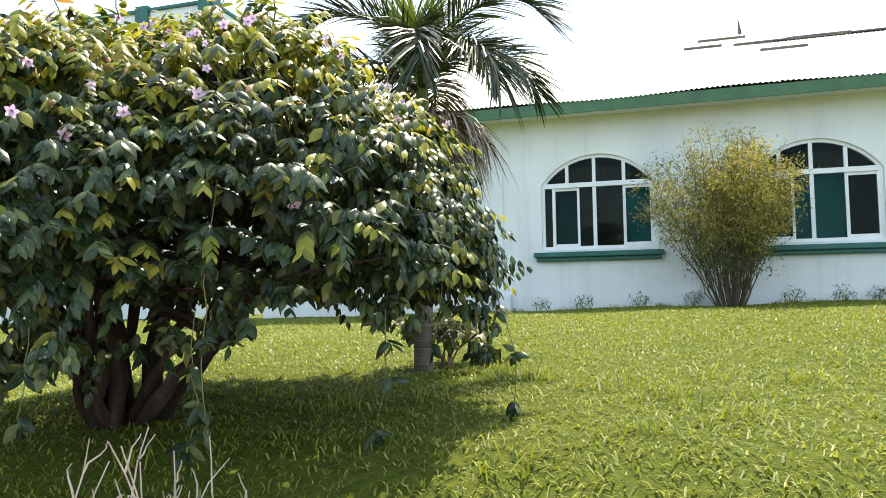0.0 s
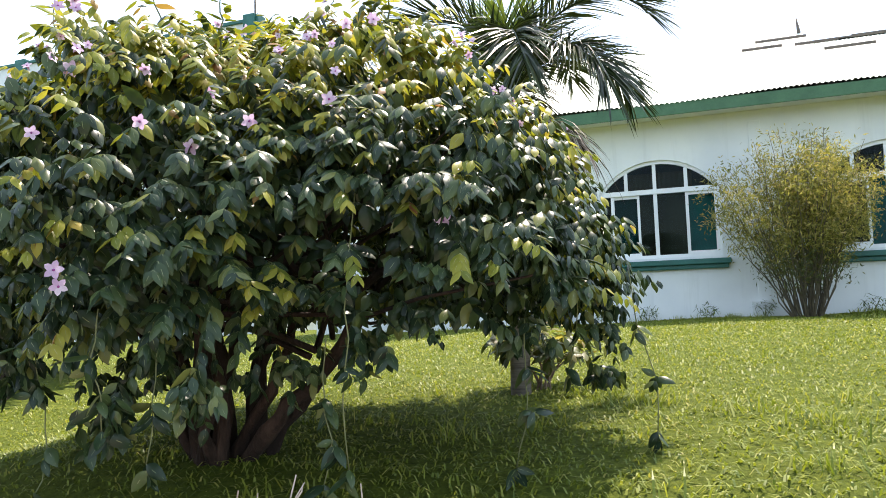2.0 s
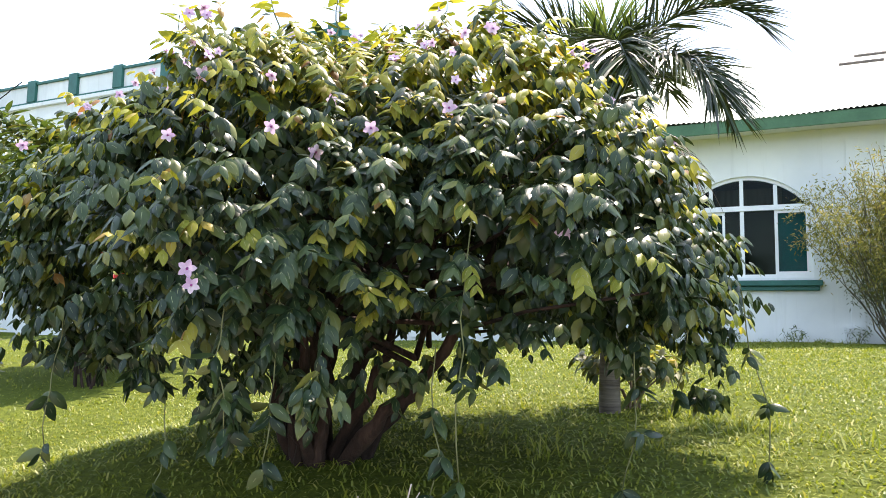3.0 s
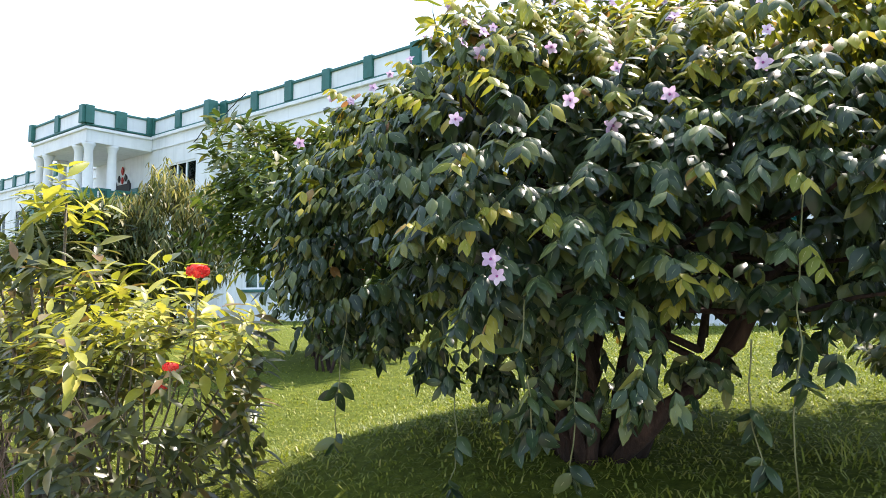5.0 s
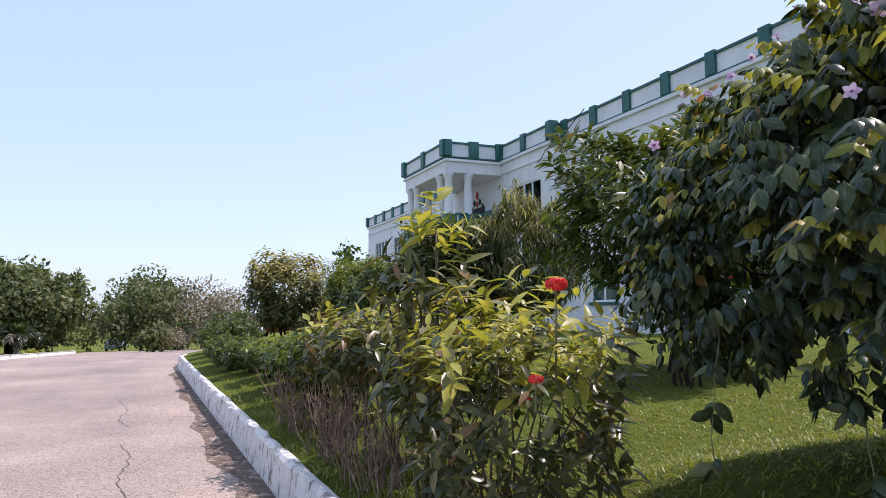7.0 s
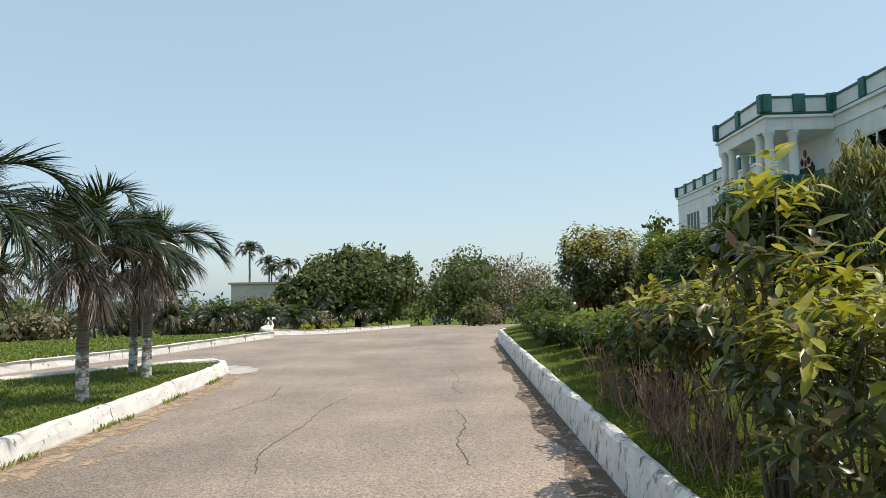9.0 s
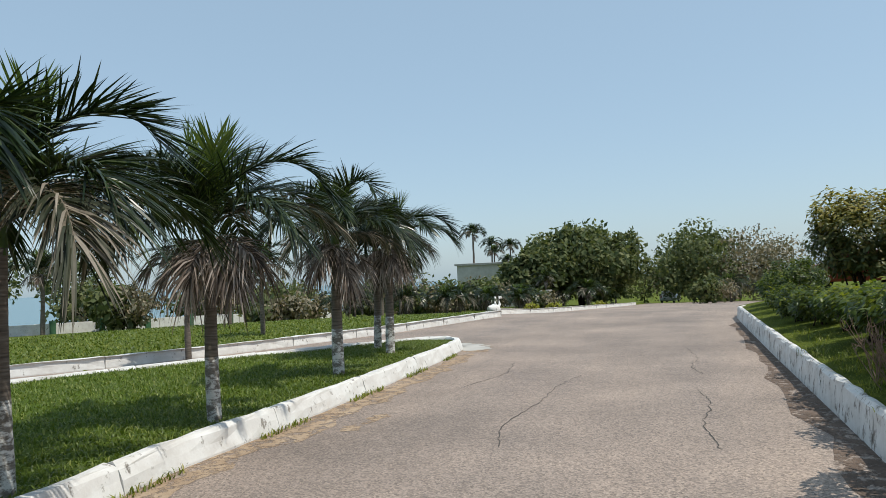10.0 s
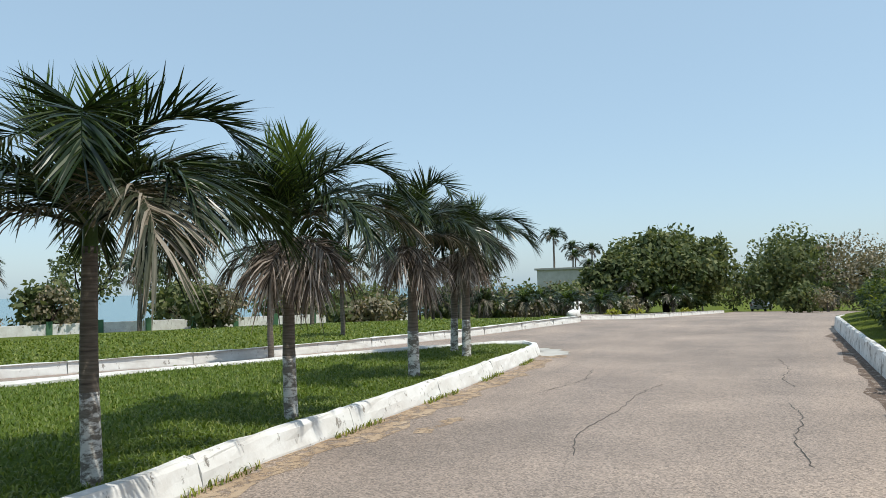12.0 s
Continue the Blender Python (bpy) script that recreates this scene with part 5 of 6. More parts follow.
# ---- far trees ----
def tree(name, place, height, radius, trunk, mats, label, group="", leaves=5200, size=0.42, seed=1, bare=0.0, low_crown=0.12):
    r = np.random.default_rng(seed)
    root = thing(name, place, label, "tree", group)
    tri_mesh("trunk", *tube(wander((0, 0, -0.3), (0.2, 0.1, height * 0.5), 7, 0.06, seed), np.linspace(trunk, trunk * 0.5, 7), 9), M["bark"], root, True)
    clumps = unit(r.normal(0, 1, (70, 3)))
    clumps[:, 2] = np.where(clumps[:, 2] < 0, clumps[:, 2] * 0.8, clumps[:, 2] * 0.95)
    k = r.uniform(0.5, 0.92, (70, 1))
    mid = np.array([0, 0, height * (0.45 + low_crown / 2)])
    ext = np.array([radius, radius, height * (0.5 - low_crown / 2)])
    cc = mid + clumps * k * ext
    for i in range(14):
        v, t = tube(wander((0, 0, height * 0.25), cc[i], 7, 0.08, seed * 50 + i), np.linspace(trunk * 0.4, 0.03, 7), 6)
        tri_mesh("limb", v, t, M["bark"], root, True)
    pick = r.integers(0, 70, leaves)
    rad = radius * r.uniform(0.2, 0.36, 70)
    d = unit(r.normal(0, 1, (leaves, 3)))
    pos = cc[pick] + d * (rad[pick] * r.uniform(0.5, 1.05, leaves))[:, None] * np.array([1, 1, 0.8])
    keep = (pos[:, 2] > height * low_crown * 0.6)
    pos, d, pick = pos[keep], d[keep], pick[keep]
    a = unit(r.normal(0, 1, pos.shape) + np.array([0, 0, -0.3]))
    nrm = unit(d + np.array([0, 0, 0.6]) + r.normal(0, 0.4, pos.shape))
    sizes = size * r.uniform(0.6, 1.3, len(pos))
    dry = np.isin(pick, np.where(clumps[:, 1] > 1 - 2 * bare)[0]) if bare else np.zeros(len(pos), bool)
    tri_mesh("crown", *scatter(CARD_LEAF, pos[~dry], a[~dry], nrm[~dry], sizes[~dry]), M[mats[0]], root, True, "", "stuff")
    if dry.any():
        tri_mesh("dry_crown", *scatter(CARD_LEAF, pos[dry], a[dry], nrm[dry], sizes[dry] * 0.7), M[mats[1]], root, True, "thin brownish dry foliage", "stuff")
    return root


def far_at(x, y):
    return (x, y, float(low(x, y)))


tree("broad_tree", far_at(-80, -11.5), 9.6, 7.0, 0.4, ("far_leaf", "far_dry_leaf"), "broad dense dark-green tree beyond the road's bend", "far trees", 15000, 0.6, 3, 0.0, 0.0)
tree("broad_tree", far_at(-74, -15.6), 6.8, 3.4, 0.3, ("far_leaf", "far_dry_leaf"), "dense dark-green tree beyond the road's bend", "far trees", 7500, 0.58, 4, 0.0, 0.0)
tree("spreading_tree", far_at(-96, 3.5), 10.0, 9.3, 0.45, ("far_leaf", "far_dry_leaf"), "wide umbrella-shaped tree, part of it brown and dry", "far trees", 17000, 0.55, 5, 0.45, 0.0)
tree("feathery_tree", far_at(-32.3, -39.6), 6.5, 2.3, 0.16, ("far_leaf", "far_leaf"), "thin feathery tree by the sea wall", "shore trees", 1700, 0.3, 6, 0.0, 0.25)
tree("feathery_tree", far_at(-37, -37.5), 5.6, 2.5, 0.16, ("far_leaf", "far_leaf"), "thin feathery tree by the sea wall", "shore trees", 1700, 0.3, 7, 0.0, 0.2)
tree("feathery_tree", far_at(-15.5, -41.5), 7.5, 3.0, 0.2, ("far_leaf", "far_leaf"), "thin feathery tree by the sea wall", "shore trees", 2200, 0.3, 8, 0.0, 0.2)
for n, (x, y, h, rd) in enumerate([(-60, -19, 3.2, 2.6), (-52, -20, 3.0, 2.6), (-45, -20, 2.8, 2.5), (-66, -18, 3.4, 2.6), (-70, 1.5, 2.6, 2.2), (-88, 10, 3.0, 3.0), (-40, -24, 2.6, 2.4), (-46, -30, 3.0, 3.0), (-28, -36, 1.3, 1.6), (-24.5, -38.5, 1.3, 1.6), (-18, -43, 1.4, 1.8), (-96, -6, 5.0, 4.0), (-26, -34, 3.2, 1.9), (-34, -33, 3.4, 2.4), (-30, -27, 2.8, 2.0), (-38, -28, 3.2, 2.6), (-39, -14.5, 1.5, 1.6), (-47, -16, 1.9, 2.0), (-55, -15.5, 2.4, 2.4), (-31, -19, 1.6, 1.8), (-37, -21, 2.0, 2.2), (-57, -11.5, 1.6, 1.6), (-78, 9.5, 3.0, 3.0)]):
    place = far_at(x, y) if y < 4 else (x, y, float(ground_height(np.array(x), np.array(y))))
    tree("far_shrub", place, h, rd, 0.08, ("far_leaf", "far_dry_leaf"), "dense green shrub in the distance", "far shrubs", 1500, 0.4, 20 + n, 0.35, 0.02)
tree("dark_conifer", (-26.0, 6.6, float(ground_height(np.array(-26.0), np.array(6.6)))), 3.6, 0.6, 0.08, ("shrub_leaf", "shrub_leaf"), "slender dark tree top behind the bushes", "", 700, 0.2, 40, 0.0, 0.2)


# ---- the single-storey house ----
def prism(bm, outline, y0, y1):
    """A flat outline in xz pushed from y0 to y1."""
    a = [bm.verts.new((x, y0, z)) for x, z in outline]
    b = [bm.verts.new((x, y1, z)) for x, z in outline]
    bm.faces.new(a)
    bm.faces.new(b[::-1])
    n = len(outline)
    for i in range(n):
        bm.faces.new((a[i], a[(i + 1) % n], b[(i + 1) % n], b[i]))


HOUSE_Y, HOUSE_Z, WALL_TOP = 12.05, 0.6, 4.55
house = thing("house", (0, 0, 0), "white single-storey house with a pale corrugated roof and green trim", "house")
WINDOWS = [(-5.9, -4.02), (-2.2, -0.32), (1.13, 3.01), (4.45, 6.33)]
SILL, SPRING, ARCH = 2.16, 3.27, 0.5


def arc(x0, x1, n=18, lift=0.0, shrink=0.0):
    mid, half = (x0 + x1) / 2, (x1 - x0) / 2 - shrink
    rise = ARCH - shrink
    R = (half * half + rise * rise) / (2 * rise)
    top = math.asin(min(1, half / R))
    return [(mid + R * math.sin(a), SPRING + lift + rise - R + R * math.cos(a)) for a in np.linspace(-top, top, n)]


edges = [-7.6] + [v for w in WINDOWS for v in w] + [9.0]


def wall_piece(outline):
    bm = bmesh.new()
    prism(bm, outline, HOUSE_Y, HOUSE_Y + 0.22)
    part("wall", bm, M["white_wall"], house, "white rendered wall, slightly streaked")


for i in range(0, len(edges), 2):
    wall_piece([(edges[i], HOUSE_Z), (edges[i + 1], HOUSE_Z), (edges[i + 1], WALL_TOP), (edges[i], WALL_TOP)])
for x0, x1 in WINDOWS:
    wall_piece([(x0, HOUSE_Z), (x1, HOUSE_Z), (x1, SILL), (x0, SILL)])
    wall_piece([(x0, WALL_TOP), (x0, SPRING)] + arc(x0, x1)[1:-1] + [(x1, SPRING), (x1, WALL_TOP)])
for dims in ((-7.6, -7.38, HOUSE_Y + 0.22, 20.5), (8.78, 9.0, HOUSE_Y + 0.22, 20.5), (-7.6, 9.0, 20.5, 20.72)):
    boxed("wall", (*dims, HOUSE_Z, WALL_TOP), M["white_wall"], house, 0, "white rendered wall")
# added surfaces behind the panes, coloured dark as room shade
boxed("inner_partition", (-7.3, 8.7, 15.6, 15.7, HOUSE_Z, WALL_TOP), M["room_dark"], house, 0, "added inner wall, the room's shade put into its dark colour")
boxed("inner_floor", (-7.3, 8.7, 12.3, 15.55, 0.9, 1.25), M["room_dark"], house, 0, "added inner floor, the room's shade put into its dark colour")
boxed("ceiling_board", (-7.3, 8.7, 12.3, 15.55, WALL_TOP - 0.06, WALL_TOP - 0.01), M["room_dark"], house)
for x0, x1 in ((0.0, 0.18), (-3.2, -3.02), (-7.3, -7.1), (3.6, 3.78)):
    boxed("pilaster", (x0 + 0.15, x1 + 0.15, HOUSE_Y - 0.025, HOUSE_Y - 0.002, 1.1, WALL_TOP - 0.3), M["white_wall"], house, 0.006, "shallow plaster pilaster")


def window(x0, x1, tints, curtains=("curtain_brown", "reflection_teal", "curtain_brown", "curtain_brown", "curtain_teal")):
    win = new("window")
    win.parent = house
    tagged(win, "arched white-framed sliding window with a dark green sill")
    y0, y1 = HOUSE_Y + 0.05, HOUSE_Y + 0.13
    f = 0.055
    bm = bmesh.new()
    o, i = arc(x0, x1), arc(x0, x1, 18, 0.0, f)
    for a in range(17):
        prism(bm, [o[a], o[a + 1], i[a + 1], i[a]], y0, y1)
    box(bm, x0, x0 + f, y0, y1, SILL, SPRING)
    box(bm, x1 - f, x1, y0, y1, SILL, SPRING)
    box(bm, x0 + f, x1 - f, y0, y1, SILL, SILL + f)
    box(bm, x0 + f, x1 - f, y0 - 0.01, y1 + 0.01, SPRING - 0.05, SPRING + 0.03)
    part("window_frame", bm, M["window_frame"], win, "white frame")
    q = (x1 - x0) / 4
    for cut in (0.93, 1.9, 2.94):
        h = [z for x, z in arc(x0, x1, 41, 0.0, f) if abs(x - (x0 + cut * q)) < 0.04]
        boxed("mullion", (x0 + cut * q - 0.028, x0 + cut * q + 0.028, y0 + 0.005, y1 - 0.005, SPRING + 0.03, (max(h) if h else SPRING + 0.4)), M["window_frame"], win)
    cuts = [x0 + f] + [x0 + 4 * q * c for c in (0.11, 0.33, 0.475, 0.735)] + [x1 - f]
    for m, (a, b) in enumerate(zip(cuts, cuts[1:])):
        thick = (0.026, 0.02, 0.03, 0.024, 0.03)[m]
        boxed("mullion", (b - thick, b + thick, y0 + 0.004 + 0.02 * (m % 2), y1 - 0.02 + 0.02 * (m % 2), SILL + f, SPRING - 0.05), M["window_frame"], win)
        yy = y0 + 0.03 + 0.014 * (m % 2)
        if m in (1, 4):
            for z0, z1 in ((SILL + f, SILL + f + 0.045), (SPRING - 0.1, SPRING - 0.05)):
                boxed("sash_rail", (a, b, yy - 0.008, yy + 0.02, z0, z1), M["window_frame"], win, 0.004)
        pane = boxed("pane", (a, b, yy, yy + 0.006, SILL + f, SPRING - 0.05), M[tints[m]], win, 0, "tinted sliding pane")
        pane.visible_shadow = False
        # brown and bright teal are curtains; dark teal paints the pane's reflection
        if curtains[m]:
            boxed("curtain", (a + 0.01, b - 0.01, yy + 0.1, yy + 0.115, SILL + f, SPRING - 0.05), M[curtains[m]], win, 0, "drawn curtain behind the pane, the dark teal one a painted reflection")
    bm = bmesh.new()
    prism(bm, [(x0 + f, SPRING + 0.03), (x1 - f, SPRING + 0.03)] + [(x, z) for x, z in arc(x0, x1, 18, 0.0, f * 0.9)[::-1] if z > SPRING + 0.04], y0 + 0.035, y0 + 0.041)
    pane = part("pane", bm, M["glass"], win, "arched top light")
    pane.visible_shadow = False
    bm = bmesh.new()
    box(bm, x0 - 0.13, x1 + 0.11, HOUSE_Y - 0.13, HOUSE_Y - 0.002, SILL - 0.13, SILL - 0.045, 0.012)
    box(bm, x0 - 0.09, x1 + 0.07, HOUSE_Y - 0.08, HOUSE_Y - 0.002, SILL - 0.2, SILL - 0.13, 0.012)
    part("window_sill", bm, M["green_paint"], win, "dark green moulded sill")
    for cx in (x0 + q * 1.6, x0 + q * 2.5):
        bm = bmesh.new()
        pts = [(cx - 0.3 + 0.6 * k / 14, HOUSE_Y + 0.34 + 0.03 * (k % 2)) for k in range(15)]
        vs = [[bm.verts.new((x, y, z)) for x, y in pts] for z in (SILL - 0.4, SPRING + 0.35)]
        for k in range(14):
            bm.faces.new((vs[0][k], vs[0][k + 1], vs[1][k + 1], vs[1][k]))
        part("curtain", bm, M["curtain"], win, "brown pleated curtain behind the glass")


for n, w in enumerate(WINDOWS):
    if n == 2:
        window(*w, ("glass", "glass", "glass_teal", "glass_teal", "glass"), ("curtain_brown", "curtain_brown", "curtain_teal", "curtain_teal", None))
    else:
        window(*w, ("glass", "glass_teal", "glass", "glass", "glass_teal"))


def roof_sheet(name, x0, x1, eave, ridge, label, parent):
    """Corrugated sheets from an eave line to a ridge line, each given as y, z."""
    n = int((x1 - x0) / 0.019)
    xs = np.linspace(x0, x1, n)
    wave = 0.011 * np.sin(np.arange(n) * np.pi / 2)
    rows_s = np.linspace(0, 1, 7)
    V = []
    for k in rows_s:
        y, z = eave[0] + (ridge[0] - eave[0]) * k, eave[1] + (ridge[1] - eave[1]) * k
        lap = 0.012 * ((k * 6) % 2)
        sag = 0.02 * np.sin(xs * 1.7 + k * 3) * (1 - k)
        V.append(np.stack([xs, np.full(n, y), z + wave + lap + sag], -1))
    V = np.concatenate(V)
    i, j = np.meshgrid(np.arange(6), np.arange(n - 1), indexing="ij")
    a = (i * n + j).ravel()
    return tri_mesh(name, V, np.concatenate([np.stack([a, a + 1, a + n + 1], -1), np.stack([a, a + n + 1, a + n], -1)]), M["roof_metal"], parent, True, label)


EAVE_Y, EAVE_Z = 11.45, 4.55
roof_sheet("roof", -8.2, 1.55, (EAVE_Y, EAVE_Z), (16.4, 7.12), "pale green-white corrugated metal roof", house)
roof_sheet("roof", 1.55, 9.6, (EAVE_Y, EAVE_Z + 0.01), (15.9, 6.62), "pale corrugated metal roof, lower section", house)
roof_sheet("roof", -8.2, 1.55, (21.3, EAVE_Z), (16.4, 7.12), "rear corrugated roof slope", house)
roof_sheet("roof", 1.55, 9.6, (21.0, EAVE_Z), (15.9, 6.62), "rear corrugated roof slope", house)
bm = bmesh.new()
prism(bm, [(EAVE_Y + 0.2, EAVE_Z), (16.4, 7.08), (21.2, EAVE_Z)], 1.5, 1.54)
for v in bm.verts:
    v.co.x, v.co.y = v.co.y, v.co.x
part("gable", bm, M["rust_metal"], house, "weathered gable end between the two roofs")
boxed("fascia", (-8.2, 9.6, EAVE_Y + 0.02, EAVE_Y + 0.05, EAVE_Z - 0.2, EAVE_Z - 0.015), M["fascia_green"], house, 0.004, "green-painted fascia board")
boxed("soffit", (-8.2, 9.6, EAVE_Y + 0.05, HOUSE_Y - 0.003, EAVE_Z - 0.13, EAVE_Z - 0.1), M["white_wall"], house, 0, "white eaves board")
boxed("ridge_cap", (1.55, 9.6, 15.8, 16.0, 6.61, 6.645), M["rust_metal"], house, 0.01, "dark ridge capping")
tri_mesh("finial", *tube([(1.5, 15.9, 6.55), (1.5, 15.9, 6.9), (1.47, 15.9, 7.2)], [0.03, 0.04, 0.008], 6), M["rust_metal"], house, True, "rusty pointed finial on the roof")
for n, (x0, x1, k) in enumerate([(0.3, 1.0, 0.62), (1.2, 1.9, 0.6), (1.6, 2.4, 0.5), (0.6, 1.5, 0.75), (2.2, 3.3, 0.68)]):
    y, z = EAVE_Y + (16.2 - EAVE_Y) * k, EAVE_Z + 2.5 * k * (0.985 if x0 > 1.4 else 1.02)
    bm = bmesh.new()
    box(bm, x0, x1, y - 0.02, y + 0.02, z + 0.015, z + 0.06, 0.003)
    part("loose_sheet", bm, M["rust_metal"], house, "lifted edge of a roof sheet")
for x0 in (-2.95, 0.05):
    boxed("wall_box", (x0, x0 + 0.22, HOUSE_Y - 0.2, HOUSE_Y - 0.003, 1.05, 1.42), M["white_wall"], house, 0.01, "white plastered block at the wall's foot")

# ---- the two-storey building ----
main = thing("main_building", (0, 0, 0), "large white two-storey building with green parapet piers and a columned portico", "building")
TOP, BAND = 9.56, 8.86
BASE = -0.5


def facade(x0, x1, y, openings, back, name="wall"):
    """A wall facing the road, with rectangular openings (x0, x1, z0, z1)."""
    bm = bmesh.new()
    cols = sorted({x0, x1, *[v for o in openings for v in o[:2]]})
    for a, b in zip(cols, cols[1:]):
        holes = sorted([o[2:] for o in openings if o[0] <= a and o[1] >= b])
        z = BASE
        for h0, h1 in holes + [(BAND, BAND)]:
            if h0 > z:
                box(bm, a, b, y, y + 0.25, z, h0)
            z = h1
    if back > y:
        box(bm, x0, x0 + 0.25, y + 0.25, back, BASE, BAND)
        box(bm, x1 - 0.25, x1, y + 0.25, back, BASE, BAND)
    bmesh.ops.remove_doubles(bm, verts=bm.verts[:], dist=0.0005)
    part(name, bm, M["white_wall"], main, "white rendered wall")
    for o in openings:
        main_window(y, *o)
    bm = bmesh.new()
    box(bm, x0 - 0.03, x1 + 0.03, y - 0.06, y - 0.003, 8.15, 8.22, 0.01)
    box(bm, x0 - 0.05, x1 + 0.05, y - 0.12, y - 0.003, BAND - 0.2, BAND - 0.06, 0.02)
    part("cornice", bm, M["white_wall"], main, "white moulded band")


def main_window(y, x0, x1, z0, z1):
    win = new("window")
    win.parent = main
    tagged(win, "white-framed casement window with dark glass")
    bm = bmesh.new()
    f = 0.07
    for a in ((x0, x1, z0, z0 + f), (x0, x1, z1 - f, z1), (x0, x0 + f, z0 + f, z1 - f), (x1 - f, x1, z0 + f, z1 - f)):
        box(bm, a[0], a[1], y + 0.03, y + 0.1, a[2], a[3])
    part("window_frame", bm, M["window_frame"], win, "white frame")
    n = max(2, int(round((x1 - x0) / 0.75)))
    for k in range(n):
        a, b = x0 + f + (x1 - x0 - 2 * f) * k / n, x0 + f + (x1 - x0 - 2 * f) * (k + 1) / n
        if k:
            boxed("mullion", (a - 0.05, a + 0.05, y + 0.035, y + 0.095, z0 + f, z1 - f), M["window_frame"], win)
        boxed("pane", (a, b, y + 0.06, y + 0.068, z0 + f, z1 - f), M["glass"], win)
    boxed("window_sill", (x0 - 0.08, x1 + 0.08, y - 0.1, y - 0.003, z0 - 0.12, z0 - 0.01), M["green_paint"], win, 0.01, "dark green sill")
    # dark sheet added to stand for the shaded room
    boxed("room_back", (x0 - 0.3, x1 + 0.3, y + 1.2, y + 1.25, z0 - 0.4, z1 + 0.4), M["room_dark"], win, 0, "added sheet behind the glass, coloured dark for the room's shade")


def parapet(p0, p1, piers, wide=0.42):
    """A parapet between two points in plan: rails, white panels set back, green piers."""
    a, b = Vector(p0), Vector(p1)
    L = (b - a).length
    root = new("parapet")
    root.parent = main
    root.matrix_basis = Matrix.Translation((a.x, a.y, 0)) @ Matrix.Rotation(math.atan2(b.y - a.y, b.x - a.x), 4, "Z")
    tagged(root, "white parapet with green piers and coping")
    boxed("panel", (0, L, -0.02, 0.12, BAND, TOP - 0.09), M["white_wall"], root)
    boxed("coping", (-0.04, L + 0.04, -0.09, 0.19, TOP - 0.09, TOP), M["green_paint"], root, 0.01, "green coping")
    boxed("base_rail", (-0.02, L + 0.02, -0.1, 0.2, BAND - 0.07, BAND), M["green_paint"], root, 0.01, "green base line")
    for k in range(piers):
        x = L * k / max(1, piers - 1)
        boxed("pier", (x - wide / 2, x + wide / 2, -0.13, 0.23, BAND, TOP + 0.07), M["green_paint"], root, 0.015, "green pier")


PORT_L, PORT_R, PORT_Y = -37.3, -31.7, 12.87
facade(-26.9, -11.8, 16.25, [(-25.1, -23.4, 1.9, 3.1), (-21.6, -19.9, 1.9, 3.1), (-18.0, -16.3, 1.9, 3.1), (-25.1, -23.4, 5.95, 7.35), (-21.6, -19.9, 5.95, 7.35), (-18.0, -16.3, 5.95, 7.35), (-14.6, -12.9, 5.95, 7.35)], 34)
facade(-31.7, -26.9, 15.8, [(-30.4, -28.05, 5.95, 7.38)], 16.5)
facade(-59.2, -37.3, 17.4, [(-57.2, -54.2, 5.55, 7.3), (-52.6, -50.2, 5.55, 7.3), (-47.5, -45.1, 5.55, 7.3), (-42.5, -40.1, 5.55, 7.3)], 34)
facade(-37.3, -31.7, 15.8, [], 17.6, "portico_wall")
boxed("roof_slab", (-59.0, -12.0, 17.7, 33.9, BAND - 0.3, BAND - 0.1), M["concrete"], main, 0, "flat concrete roof")
parapet((-26.7, 16.25), (-11.8, 16.25), 8)
parapet((-11.8, 16.25), (-11.8, 33.5), 9)
parapet((-31.7, 15.8), (-27.2, 15.8), 3)
parapet((-27.0, 15.8), (-27.0, 16.25), 1)
parapet((PORT_L, PORT_Y), (PORT_R, PORT_Y), 3)
parapet((PORT_R, PORT_Y), (PORT_R, 15.7), 3, 0.5)
parapet((PORT_L, 17.3), (PORT_L, PORT_Y), 3)
parapet((-59.2, 17.4), (-37.5, 17.4), 11)
parapet((-59.2, 33.5), (-59.2, 17.4), 7)
boxed("portico_ceiling", (PORT_L, PORT_R, PORT_Y, 15.79, 8.1, BAND - 0.07), M["white_wall"], main, 0.02, "white portico beam and ceiling")
boxed("portico_cornice", (PORT_L - 0.1, PORT_R + 0.1, PORT_Y - 0.1, 15.7, 8.62, 8.74), M["white_wall"], main, 0.02, "moulded cornice")
boxed("balcony_floor", (PORT_L, PORT_R, PORT_Y, 15.79, 4.5, 4.8), M["white_wall"], main, 0.01, "balcony floor slab")


def column(x, y):
    root = new("column")
    root.parent = main
    root.location = (x, y, 0)
    tagged(root, "round white column with green pedestal")
    prof = [(0.2, 5.75), (0.24, 5.85), (0.21, 5.95), (0.2, 7.0), (0.17, 7.8), (0.2, 7.85), (0.19, 7.9), (0.26, 8.0), (0.28, 8.1)]
    tri_mesh("shaft", *tube([(0, 0, z) for _, z in prof], [r for r, _ in prof], 20), M["white_wall"], root, True)
    boxed("pedestal", (-0.3, 0.3, -0.3, 0.3, 4.8, 6.15), M["green_paint"], root, 0.02, "green pedestal")
    tri_mesh("lower_shaft", *tube([(0, 0, -0.4), (0, 0, 4.5)], [0.26, 0.24], 20), M["white_wall"], root, True)


